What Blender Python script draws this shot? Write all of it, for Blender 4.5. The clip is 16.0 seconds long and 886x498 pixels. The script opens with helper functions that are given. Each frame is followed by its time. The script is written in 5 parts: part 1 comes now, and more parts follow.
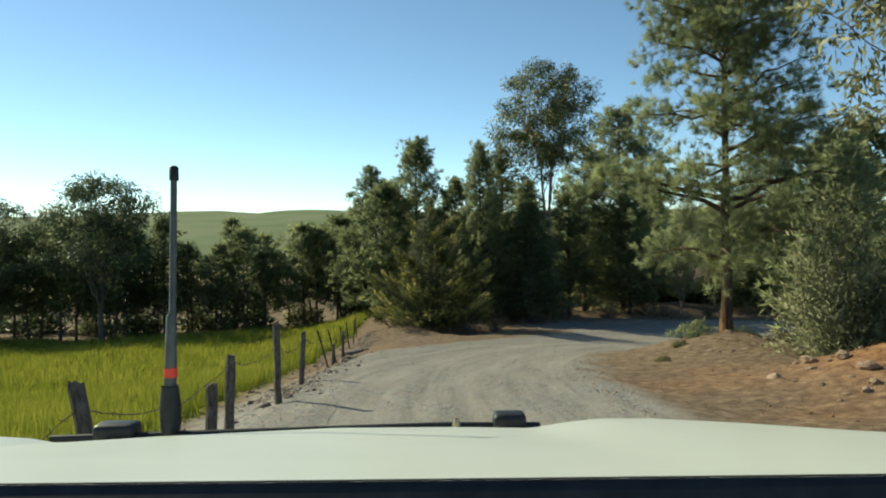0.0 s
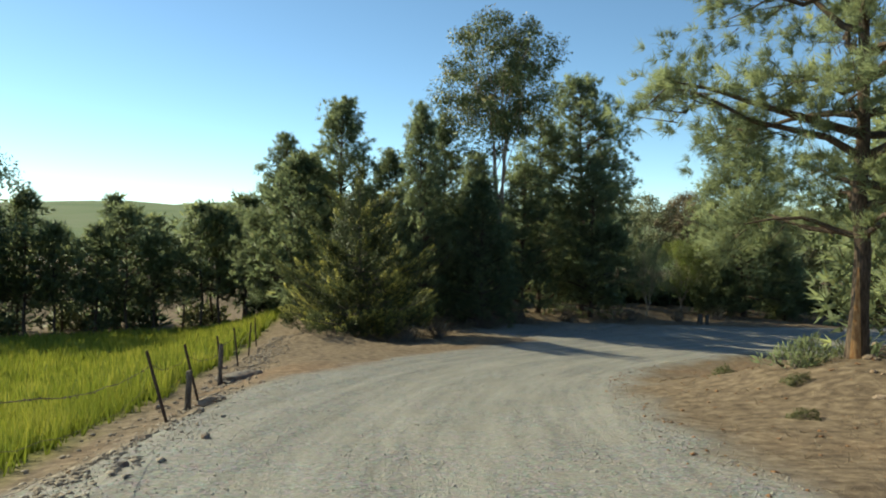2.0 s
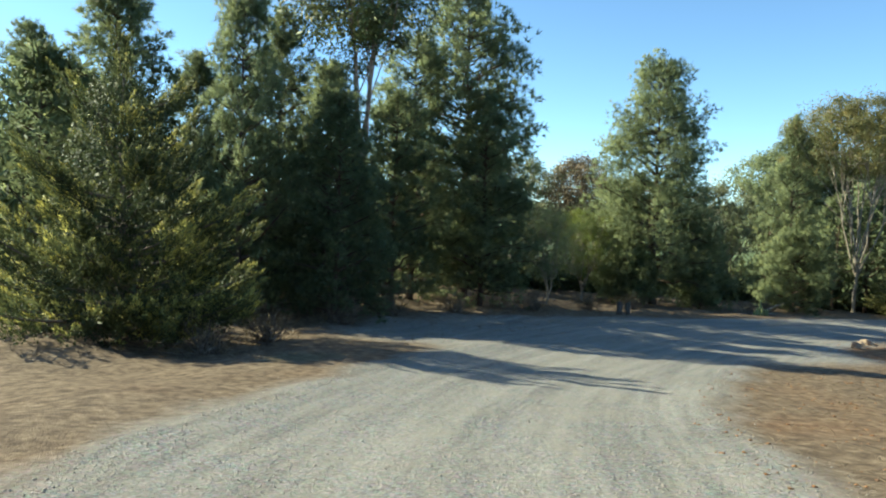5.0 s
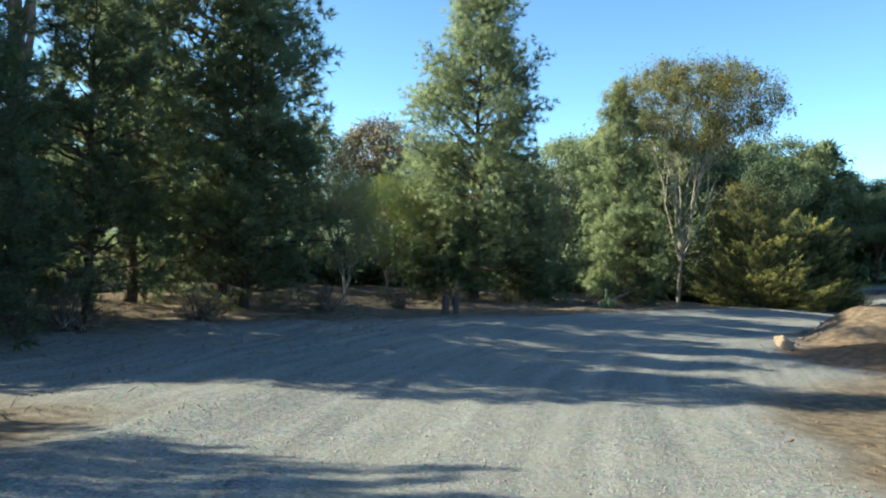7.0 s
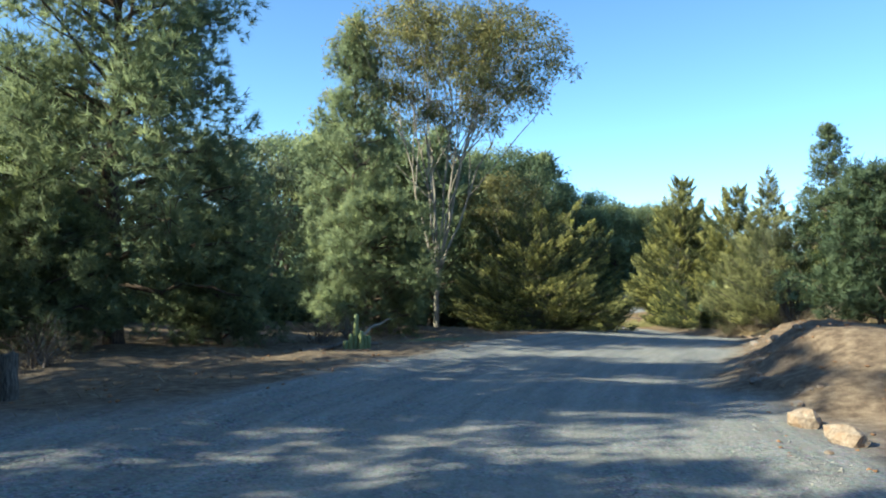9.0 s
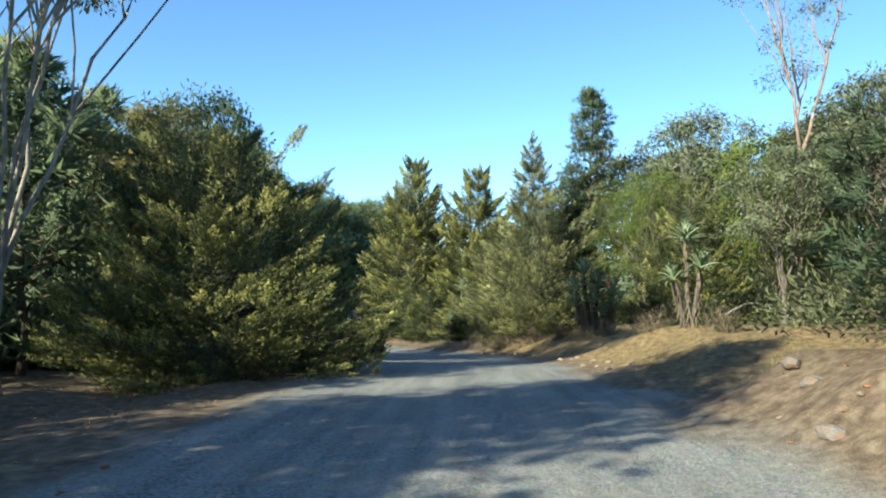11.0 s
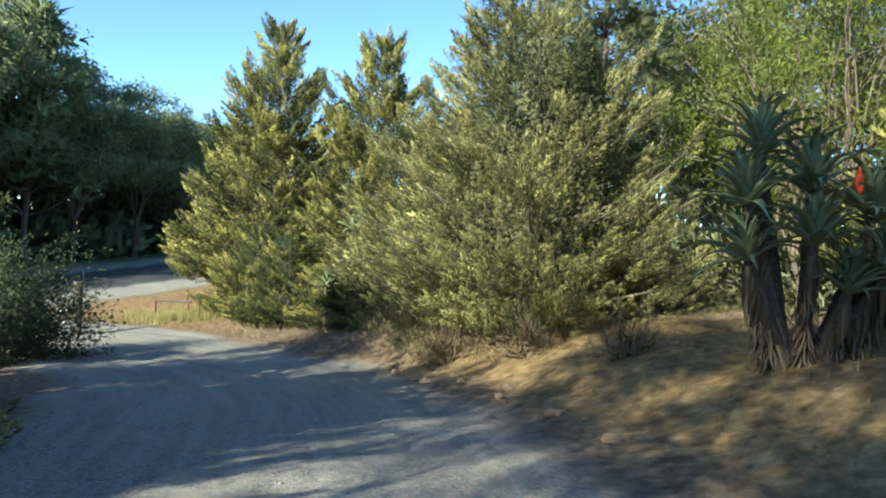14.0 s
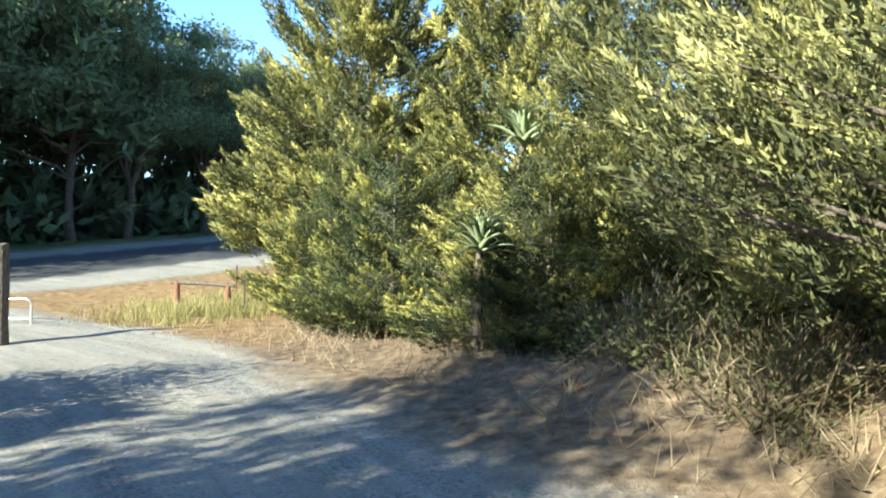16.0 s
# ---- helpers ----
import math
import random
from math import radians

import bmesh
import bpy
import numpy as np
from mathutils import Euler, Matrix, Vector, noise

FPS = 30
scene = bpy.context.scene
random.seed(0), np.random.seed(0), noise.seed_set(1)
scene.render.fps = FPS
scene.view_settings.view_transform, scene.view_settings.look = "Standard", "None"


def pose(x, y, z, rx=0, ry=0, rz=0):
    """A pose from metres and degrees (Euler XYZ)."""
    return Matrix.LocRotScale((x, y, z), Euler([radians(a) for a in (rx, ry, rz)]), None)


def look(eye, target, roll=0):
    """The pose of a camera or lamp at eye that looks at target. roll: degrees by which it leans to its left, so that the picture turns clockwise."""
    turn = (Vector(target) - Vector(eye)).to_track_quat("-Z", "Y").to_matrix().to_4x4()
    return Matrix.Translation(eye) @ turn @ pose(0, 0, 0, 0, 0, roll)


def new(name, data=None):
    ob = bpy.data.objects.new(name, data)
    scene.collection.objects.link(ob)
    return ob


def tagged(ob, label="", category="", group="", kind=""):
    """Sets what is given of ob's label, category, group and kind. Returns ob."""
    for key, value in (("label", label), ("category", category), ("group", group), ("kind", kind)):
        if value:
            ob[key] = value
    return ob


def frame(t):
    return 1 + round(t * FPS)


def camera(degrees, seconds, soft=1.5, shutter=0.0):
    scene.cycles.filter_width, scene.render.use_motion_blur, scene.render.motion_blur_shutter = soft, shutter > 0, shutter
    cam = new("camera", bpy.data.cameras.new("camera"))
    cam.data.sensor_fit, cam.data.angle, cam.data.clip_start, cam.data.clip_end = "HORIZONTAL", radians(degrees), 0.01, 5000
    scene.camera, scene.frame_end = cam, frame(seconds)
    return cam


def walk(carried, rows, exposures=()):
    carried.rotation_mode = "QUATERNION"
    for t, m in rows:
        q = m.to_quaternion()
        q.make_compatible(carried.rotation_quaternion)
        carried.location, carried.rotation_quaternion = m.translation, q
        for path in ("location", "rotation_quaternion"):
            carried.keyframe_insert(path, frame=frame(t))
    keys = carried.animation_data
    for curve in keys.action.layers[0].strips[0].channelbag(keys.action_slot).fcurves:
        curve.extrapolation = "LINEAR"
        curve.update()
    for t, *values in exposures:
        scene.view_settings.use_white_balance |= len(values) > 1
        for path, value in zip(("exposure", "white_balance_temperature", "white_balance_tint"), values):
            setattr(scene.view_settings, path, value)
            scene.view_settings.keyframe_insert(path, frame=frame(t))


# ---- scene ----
cam = camera(62.1, 16.0, soft=2.0)
METRES, EYE, TILT, LEAN, TURN = 106.0, 1.6, 0.0, 0.0, 0.0
ROWS = [
    (0.0, 0.0, 0.0, 0.0, -0.02, -1.83, 0.64),
    (0.5, -0.0011, 0.0222, -0.0023, -1.66, -1.88, 0.6),
    (1.0, -0.0022, 0.0457, -0.0047, -3.16, -1.96, 0.36),
    (1.5, -0.003, 0.0693, -0.0071, -4.52, -1.98, -0.2),
    (2.0, -0.0032, 0.0933, -0.0096, -5.83, -1.96, -0.81),
    (2.5, -0.0032, 0.1167, -0.0122, -7.18, -1.99, -1.42),
    (3.0, -0.0024, 0.1401, -0.0145, -8.63, -2.15, -1.93),
    (5.5, 0.019, 0.2501, -0.0288, -21.82, -2.75, -2.3),
    (6.0, 0.0282, 0.2747, -0.0325, -25.87, -2.51, -2.29),
    (6.5, 0.0409, 0.301, -0.0357, -30.28, -2.31, -2.32),
    (7.0, 0.057, 0.3278, -0.039, -35.07, -2.02, -2.42),
    (7.5, 0.0764, 0.3546, -0.0424, -40.33, -1.49, -2.5),
    (8.0, 0.0995, 0.3814, -0.0452, -45.88, -0.81, -2.43),
    (8.5, 0.1269, 0.4068, -0.0477, -51.48, -0.04, -2.12),
    (9.0, 0.1564, 0.43, -0.0496, -57.2, 0.64, -1.62),
    (9.5, 0.1908, 0.4521, -0.0516, -63.05, 1.25, -1.0),
    (10.0, 0.2269, 0.4702, -0.0531, -68.94, 1.63, -0.57),
    (12.5, 0.4165, 0.5087, -0.0613, -88.19, 0.53, -1.23),
    (13.0, 0.4528, 0.514, -0.0637, -88.57, 0.05, -1.63),
    (13.5, 0.4882, 0.52, -0.0663, -88.35, -0.49, -2.02),
    (14.0, 0.5227, 0.5264, -0.0692, -87.64, -1.0, -2.25),
    (14.5, 0.5568, 0.5331, -0.0726, -86.52, -1.33, -2.46),
    (15.0, 0.5886, 0.5407, -0.0757, -85.0, -1.69, -2.4),
    (15.5, 0.6193, 0.5497, -0.079, -83.05, -1.96, -2.26),
    (16.0, 0.649, 0.5599, -0.0823, -80.44, -2.19, -2.12),
]
walk(cam, [(t, pose(0, 0, EYE, TILT, LEAN, TURN) @ pose(METRES * x, METRES * y, METRES * z, 90 + pitch, roll, yaw)) for t, x, y, z, yaw, pitch, roll in ROWS],
     [(0.0, 0.62, 6800, -10), (3.0, 0.97, 6400, -10), (6.0, 1.46, 5950, -10), (9.0, 1.5, 5550, -8), (12.5, 1.42, 5550, -8), (14.5, 1.85, 5800, -7), (16.0, 2.22, 5700, -6)])

# ---- world and sun: clear late-afternoon sky ----
SUN_ELEV = 30.0
SUN_FROM = (-0.815, 0.58)          # the side from which the light comes, in plan
world = bpy.data.worlds.new("sky")
scene.world = world
world.use_nodes = True
wn = world.node_tree.nodes
sky = wn.new("ShaderNodeTexSky")
sky.sky_type = 'NISHITA'
sky.sun_disc = False
sky.sun_elevation = radians(SUN_ELEV)
sky.sun_rotation = math.atan2(SUN_FROM[0], SUN_FROM[1])
sky.air_density, sky.dust_density, sky.ozone_density = 0.6, 0.05, 2.0
wn["Background"].inputs["Strength"].default_value = 0.110
world.node_tree.links.new(sky.outputs["Color"], wn["Background"].inputs["Color"])

sun_data = bpy.data.lights.new("sun", 'SUN')
sun_data.energy, sun_data.angle, sun_data.color = 4.3, radians(0.53), (1.0, 0.86, 0.66)
sun = new("sun", sun_data)
el = radians(SUN_ELEV)
n_ = math.hypot(*SUN_FROM)
sun_vec = Vector((SUN_FROM[0] / n_ * math.cos(el), SUN_FROM[1] / n_ * math.cos(el), math.sin(el)))
sun.matrix_world = look(tuple(sun_vec * 200), (0, 0, 0))


# ---- materials ----
def mat_base(name, rough=0.8, metal=0.0, spec=0.3):
    m = bpy.data.materials.new(name)
    m.use_nodes = True
    b = m.node_tree.nodes["Principled BSDF"]
    b.inputs["Roughness"].default_value = rough
    b.inputs["Metallic"].default_value = metal
    b.inputs["Specular IOR Level"].default_value = spec
    return m, m.node_tree.nodes, m.node_tree.links, b


def ramp(nodes, stops):
    r = nodes.new("ShaderNodeValToRGB")
    els = r.color_ramp.elements
    while len(els) < len(stops):
        els.new(0.5)
    for e, (p, c) in zip(els, stops):
        e.position, e.color = p, (*c, 1)
    return r


def tex_noise(nodes, links, scale, detail=5, vec=None, rough=0.6):
    n = nodes.new("ShaderNodeTexNoise")
    n.inputs["Scale"].default_value, n.inputs["Detail"].default_value, n.inputs["Roughness"].default_value = scale, detail, rough
    if vec:
        links.new(vec, n.inputs["Vector"])
    return n


def mixc(nodes, links, fac, a, b, blend='MIX'):
    n = nodes.new("ShaderNodeMix")
    n.data_type, n.blend_type = 'RGBA', blend
    for v, i in ((fac, 0), (a, 6), (b, 7)):
        if isinstance(v, (int, float)):
            n.inputs[i].default_value = v
        elif isinstance(v, tuple):
            n.inputs[i].default_value = (*v, 1)
        else:
            links.new(v, n.inputs[i])
    return n.outputs[2]


def foliage(name, dark, light, tip_lit=None, trans=0.42, rough=0.55, growth=0.5):
    """Leaves: colour varies leaf by leaf and in soft patches, with light coming through. growth: how strongly young
    tips and painted light and shade show in the colour.
    """
    m, N, L, b = mat_base(name, rough, 0, 0.25)
    geo, co = N.new("ShaderNodeNewGeometry"), N.new("ShaderNodeTexCoord")
    r = ramp(N, [(0.0, dark), (0.75, light), (1.0, tip_lit or light)])
    big = tex_noise(N, L, 0.8, 3, co.outputs["Object"])
    grown_lit = N.new("ShaderNodeAttribute")
    grown_lit.attribute_name = "tip_lit"

    def madd(v, k, add):
        q = N.new("ShaderNodeMath")
        q.operation = 'MULTIPLY_ADD'
        L.new(v, q.inputs[0])
        q.inputs[1].default_value = k
        if isinstance(add, float):
            q.inputs[2].default_value = add
        else:
            L.new(add, q.inputs[2])
        return q
    grain = tex_noise(N, L, 22, 3, co.outputs["Object"])
    mx = madd(big.outputs["Fac"], 0.9, madd(grain.outputs["Fac"], 0.5, madd(geo.outputs["Random Per Island"], 0.35, madd(grown_lit.outputs["Fac"], growth, -0.25 - 0.5 * growth).outputs[0]).outputs[0]).outputs[0])
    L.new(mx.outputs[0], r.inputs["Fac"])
    L.new(r.outputs["Color"], b.inputs["Base Color"])
    t = N.new("ShaderNodeBsdfTranslucent")
    L.new(r.outputs["Color"], t.inputs["Color"])
    mix = N.new("ShaderNodeMixShader")
    mix.inputs[0].default_value = trans
    L.new(b.outputs[0], mix.inputs[1])
    L.new(t.outputs[0], mix.inputs[2])
    L.new(mix.outputs[0], N["Material Output"].inputs["Surface"])
    return m


def bark(name, c1, c2, c3, scale=6.0, stretch=5.0, bump=0.5):
    m, N, L, b = mat_base(name, 0.9, 0, 0.15)
    co, mp = N.new("ShaderNodeTexCoord"), N.new("ShaderNodeMapping")
    mp.inputs["Scale"].default_value = (stretch, stretch, 1)
    L.new(co.outputs["Object"], mp.inputs["Vector"])
    n1 = tex_noise(N, L, scale, 6, mp.outputs["Vector"])
    r = ramp(N, [(0.3, c1), (0.5, c2), (0.72, c3)])
    L.new(n1.outputs["Fac"], r.inputs["Fac"])
    L.new(r.outputs["Color"], b.inputs["Base Color"])
    bp = N.new("ShaderNodeBump")
    bp.inputs["Strength"].default_value, bp.inputs["Distance"].default_value = bump, 0.03
    L.new(n1.outputs["Fac"], bp.inputs["Height"])
    L.new(bp.outputs[0], b.inputs["Normal"])
    return m


def mottled(name, c1, c2, scale=8.0, rough=0.8, metal=0.0, bump=0.2, dist=0.01, spec=0.3, c3=None):
    m, N, L, b = mat_base(name, rough, metal, spec)
    co = N.new("ShaderNodeTexCoord")
    n1 = tex_noise(N, L, scale, 6, co.outputs["Object"])
    n2 = tex_noise(N, L, scale * 0.17, 3, co.outputs["Object"])
    r = ramp(N, [(0.3, c1), (0.7, c2)])
    L.new(n1.outputs["Fac"], r.inputs["Fac"])
    col = r.outputs["Color"]
    if c3:
        r2 = ramp(N, [(0.45, (0, 0, 0)), (0.65, (1, 1, 1))])
        L.new(n2.outputs["Fac"], r2.inputs["Fac"])
        col = mixc(N, L, r2.outputs["Color"], col, c3)
    L.new(col, b.inputs["Base Color"])
    if bump:
        bp = N.new("ShaderNodeBump")
        bp.inputs["Strength"].default_value, bp.inputs["Distance"].default_value = bump, dist
        L.new(n1.outputs["Fac"], bp.inputs["Height"])
        L.new(bp.outputs[0], b.inputs["Normal"])
    return m


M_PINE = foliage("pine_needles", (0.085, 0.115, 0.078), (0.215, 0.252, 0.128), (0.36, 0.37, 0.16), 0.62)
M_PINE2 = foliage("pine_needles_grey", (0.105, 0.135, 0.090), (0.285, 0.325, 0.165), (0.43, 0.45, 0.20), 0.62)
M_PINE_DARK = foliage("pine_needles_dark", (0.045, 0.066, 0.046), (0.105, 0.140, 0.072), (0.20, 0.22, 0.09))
# growth of 1 strengthens the painted contrast of lit and shaded scales
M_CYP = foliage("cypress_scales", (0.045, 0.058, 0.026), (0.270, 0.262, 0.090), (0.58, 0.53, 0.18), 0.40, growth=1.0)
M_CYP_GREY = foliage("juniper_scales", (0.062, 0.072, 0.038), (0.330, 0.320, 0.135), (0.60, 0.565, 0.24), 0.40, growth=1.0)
# cypress copy with a shaded body and sunlit tips put into its colour
M_CYP_SHADED = foliage("cypress_scales_shaded", (0.034, 0.050, 0.026), (0.170, 0.180, 0.066), (0.58, 0.53, 0.15), 0.40, growth=1.0)
M_GUM = foliage("gum_leaves", (0.085, 0.100, 0.045), (0.215, 0.200, 0.078), (0.42, 0.29, 0.085), 0.42, 0.5)
M_GUM_DARK = foliage("gum_leaves_dark", (0.052, 0.079, 0.038), (0.164, 0.187, 0.075), (0.351, 0.281, 0.117), 0.2, 0.45)
M_GUM_GREY = foliage("gum_leaves_grey", (0.090, 0.104, 0.060), (0.250, 0.262, 0.145), (0.42, 0.40, 0.235), 0.35, 0.5)
M_BRIGHT = foliage("casuarina_green", (0.062, 0.088, 0.015), (0.213, 0.250, 0.050), (0.350, 0.388, 0.088), 0.35)
M_SCRUB = foliage("scrub_leaves", (0.046, 0.058, 0.026), (0.156, 0.163, 0.072), (0.286, 0.260, 0.130))
M_DRY = foliage("dry_twigs", (0.10, 0.075, 0.045), (0.26, 0.20, 0.13), (0.42, 0.35, 0.25), 0.1, 0.8)
M_ALOE = foliage("aloe_leaf", (0.16, 0.20, 0.11), (0.38, 0.43, 0.24), (0.55, 0.56, 0.33), 0.2, 0.4)
M_ALOE_DEAD = foliage("aloe_dead_leaf", (0.10, 0.075, 0.050), (0.28, 0.22, 0.145), (0.46, 0.38, 0.27), 0.05, 0.8)
M_ALOE_FLOWER = mottled("aloe_flower", (0.50, 0.05, 0.02), (0.75, 0.12, 0.03), 20, 0.6)
M_CROP = foliage("crop_grass", (0.085, 0.120, 0.018), (0.225, 0.255, 0.034), (0.42, 0.39, 0.07), 0.4, 0.6)
M_DRYGRASS = foliage("dry_grass", (0.11, 0.12, 0.03), (0.30, 0.27, 0.11), (0.45, 0.38, 0.20), 0.3, 0.7)
M_BARK_PINE = bark("pine_bark", (0.035, 0.026, 0.020), (0.10, 0.072, 0.055), (0.20, 0.14, 0.10))
M_BARK_TORN = bark("torn_wood", (0.18, 0.08, 0.03), (0.40, 0.22, 0.10), (0.55, 0.35, 0.18))
M_BARK_GUM = bark("gum_bark", (0.16, 0.13, 0.10), (0.30, 0.25, 0.195), (0.45, 0.39, 0.32), 3, 3, 0.2)
M_BARK_RED = bark("gum_bark_red", (0.14, 0.09, 0.065), (0.30, 0.21, 0.16), (0.46, 0.36, 0.29), 3, 3, 0.3)
M_BARK_GREY = bark("grey_bark", (0.06, 0.05, 0.04), (0.15, 0.12, 0.10), (0.28, 0.24, 0.20))
M_POST = bark("weathered_post", (0.05, 0.042, 0.035), (0.12, 0.10, 0.085), (0.22, 0.19, 0.16), 10, 4, 0.6)
M_POST_RED = bark("red_post", (0.10, 0.05, 0.035), (0.20, 0.10, 0.07), (0.30, 0.17, 0.12), 10, 4, 0.4)
M_STEEL = mottled("rusted_steel", (0.06, 0.04, 0.03), (0.14, 0.10, 0.08), 30, 0.7, 0.6)
M_RAIL = mottled("galvanised_rail", (0.55, 0.56, 0.57), (0.70, 0.71, 0.72), 20, 0.4, 0.7, 0.05)
M_ROCK = mottled("pale_rock", (0.22, 0.15, 0.10), (0.46, 0.36, 0.27), 5, 0.9, 0, 0.8, 0.04, 0.2, (0.31, 0.20, 0.125))
M_ROCK_GREY = mottled("grey_rock", (0.14, 0.12, 0.105), (0.30, 0.26, 0.225), 5, 0.9, 0, 0.8, 0.04, 0.2, (0.25, 0.16, 0.11))
M_STONE = foliage("loose_stone", (0.24, 0.215, 0.185), (0.36, 0.33, 0.285), (0.50, 0.46, 0.40), 0.0, 0.9)
M_CLOD = foliage("earth_clod", (0.16, 0.080, 0.040), (0.34, 0.18, 0.09), (0.48, 0.30, 0.17), 0.0, 0.95)


# ---- ground: one sheet from the road to the hills ----
ROAD = [(0.0, -40, 4.0), (0.0, 0, 0), (-0.3, 14.9, -1.54), (2.0, 26.5, -3.05), (6.0, 34.75, -4.13), (10.5, 40.4, -4.8), (16.6, 45.6, -5.26),
        (24.0, 49.8, -5.63), (33.8, 52.3, -6.07), (44.1, 53.9, -6.5), (55.4, 55.8, -7.34), (62.4, 57.3, -8.05), (68.8, 59.4, -8.72),
        (74.0, 62.6, -9.25), (78.5, 67.5, -9.6), (82.5, 75, -9.9), (87, 86, -10.1), (93, 100, -10.2)]
road = np.array(ROAD)


def resample(pts, step=0.6):
    """A smooth curve through the road's stations."""
    n = len(pts)
    out = []
    for i in range(n - 1):
        p0, p1, p2, p3 = pts[max(i - 1, 0)], pts[i], pts[i + 1], pts[min(i + 2, n - 1)]
        k = max(2, int(np.linalg.norm(p2 - p1) / step))
        for u in np.linspace(0, 1, k, endpoint=False):
            out.append(0.5 * ((2 * p1) + (p2 - p0) * u + (2 * p0 - 5 * p1 + 4 * p2 - p3) * u * u + (3 * p1 - p0 - 3 * p2 + p3) * u ** 3))
    return np.array(out + [pts[-1]])


road_c = resample(road)
road_t = np.gradient(road_c, axis=0)
road_t /= np.linalg.norm(road_t[:, :2], axis=1)[:, None]


def smooth(a, b, v):
    u = np.clip((v - a) / (b - a), 0, 1)
    return u * u * (3 - 2 * u)


def value_noise(x, y, seed=0):
    """Smooth noise from -1 to 1, for arrays."""
    xi, yi = np.floor(x).astype(np.int64), np.floor(y).astype(np.int64)
    xf, yf = x - xi, y - yi
    u, v = xf * xf * (3 - 2 * xf), yf * yf * (3 - 2 * yf)

    def h(a, b):
        k = (a * 374761393 + b * 668265263 + seed * 1442695041) & 0xFFFFFFFF
        k = ((k ^ (k >> 13)) * 1274126177) & 0xFFFFFFFF
        return ((k ^ (k >> 16)) & 0xFFFF) / 32767.5 - 1
    return (h(xi, yi) * (1 - u) + h(xi + 1, yi) * u) * (1 - v) + (h(xi, yi + 1) * (1 - u) + h(xi + 1, yi + 1) * u) * v


def fbm(x, y, seed=0, octaves=4):
    return sum(value_noise(x * 2 ** i, y * 2 ** i, seed + i) / 2 ** i for i in range(octaves)) / 1.9


def lay(x, y):
    """Height, distance to the road's middle (left negative) and masks of the ground at arrays x, y."""
    x, y = np.asarray(x, float).ravel(), np.asarray(y, float).ravel()
    base, off, along = np.zeros_like(x), np.zeros_like(x), np.zeros_like(x)
    for a in range(0, len(x), 4000):
        s = slice(a, a + 4000)
        dx, dy = x[s, None] - road_c[None, :, 0], y[s, None] - road_c[None, :, 1]
        d2 = dx * dx + dy * dy
        w = 1 / (d2 + 5) ** 2
        base[s] = (w * road_c[:, 2]).sum(1) / w.sum(1)
        i = d2.argmin(1)
        r = np.arange(len(i))
        side = dx[r, i] * road_t[i, 1] - dy[r, i] * road_t[i, 0]
        off[s] = np.sign(side) * np.sqrt(d2[r, i])
        along[s] = i * 0.6
    z = base.copy()
    rough = fbm(x * 0.35, y * 0.35, 3)
    # the paddock falls away behind the fence
    west = smooth(-2.3, -3.9, x) * smooth(95, 80, y)
    z -= west * (0.35 + 0.085 * np.clip(-x - 3, 0, 28)) + west * 0.030 * np.clip(y - 8, 0, 60) * smooth(-3, -12, x)
    # verge under the trees outside the bend
    north = smooth(-4.5, -8, off) * (1 - west)
    z += north * (-0.25 + 0.25 * rough)
    # mound with the pine, heap of red soil, cut bank inside the bend
    z += 1.0 * np.exp(-(((x - 8.8) / 2.6) ** 2 + ((y - 22.5) / 4.2) ** 2))
    z += 0.9 * np.exp(-(((x - 8.2) / 2.0) ** 2 + ((y - 12.5) / 3.0) ** 2))
    inside = np.where(off > 0, off, 0)
    b1 = smooth(27.0, 33, x) * smooth(46.5, 43.0, x) * smooth(20, 40, y)
    b2 = smooth(45, 49, x) * smooth(84, 74, x) * smooth(20, 40, y)
    z += b1 * (1.15 + 0.3 * rough) * smooth(3.0, 5.2 + 0.5 * value_noise(x, y, 8), inside)
    z += b2 * (1.15 + 0.3 * rough) * smooth(2.9, 7.0, inside)
    z += 0.6 * np.exp(-(((x - 26.6) / 1.7) ** 2 + ((y - 43.0) / 1.6) ** 2))
    z += 0.05 * np.clip(inside - 8, 0, 40) * smooth(30, 60, x)
    # small relief, wheel ruts and a low windrow of loose gravel
    onroad = smooth(4.6, 2.8, np.abs(off))
    z += (1 - onroad) * 0.10 * fbm(x * 1.1, y * 1.1, 5) + onroad * 0.02 * fbm(x * 0.9, y * 0.9, 6)
    z -= 0.035 * onroad * (np.exp(-((off - 0.85) / 0.3) ** 2) + np.exp(-((off + 0.85) / 0.3) ** 2))
    z += 0.10 * np.exp(-((np.abs(off) - 3.3) / 0.4) ** 2) * (0.6 + 0.6 * rough)
    # far country: a valley and low hills
    r = np.hypot(x - 30, y - 45)
    far = smooth(110, 320, r)
    hills = -32 + smooth(600, 1700, r) * (62 + 34 * fbm(x / 620, y / 620, 11, 3)) + 5 * fbm(x / 160, y / 160, 12, 3)
    z = z * (1 - far) + hills * far
    # masks
    edge = np.abs(off) + 0.7 * fbm(x * 0.8, y * 0.8, 21)
    gravel = smooth(4.4, 2.9, edge + 0.8 * smooth(0.1, 0.6, b1 + b2) * (off > 0)) * smooth(98, 90, y)
    corner = smooth(8.5, 5.5, np.hypot((x - 16.5) / 1.5, y - 47.5)) * smooth(40, 43, y)
    gravel = np.maximum(gravel, corner * (1 - smooth(0.1, 0.35, np.exp(-(((x - 26.1) / 2.4) ** 2 + ((y - 43.3) / 2.1) ** 2)))))
    n1 = (x - 89.2) * 0.378 + (y - 76.4) * 0.926
    highway = smooth(0.0, 1.2, n1) * smooth(19, 16.5, n1) * smooth(70, 76, x)
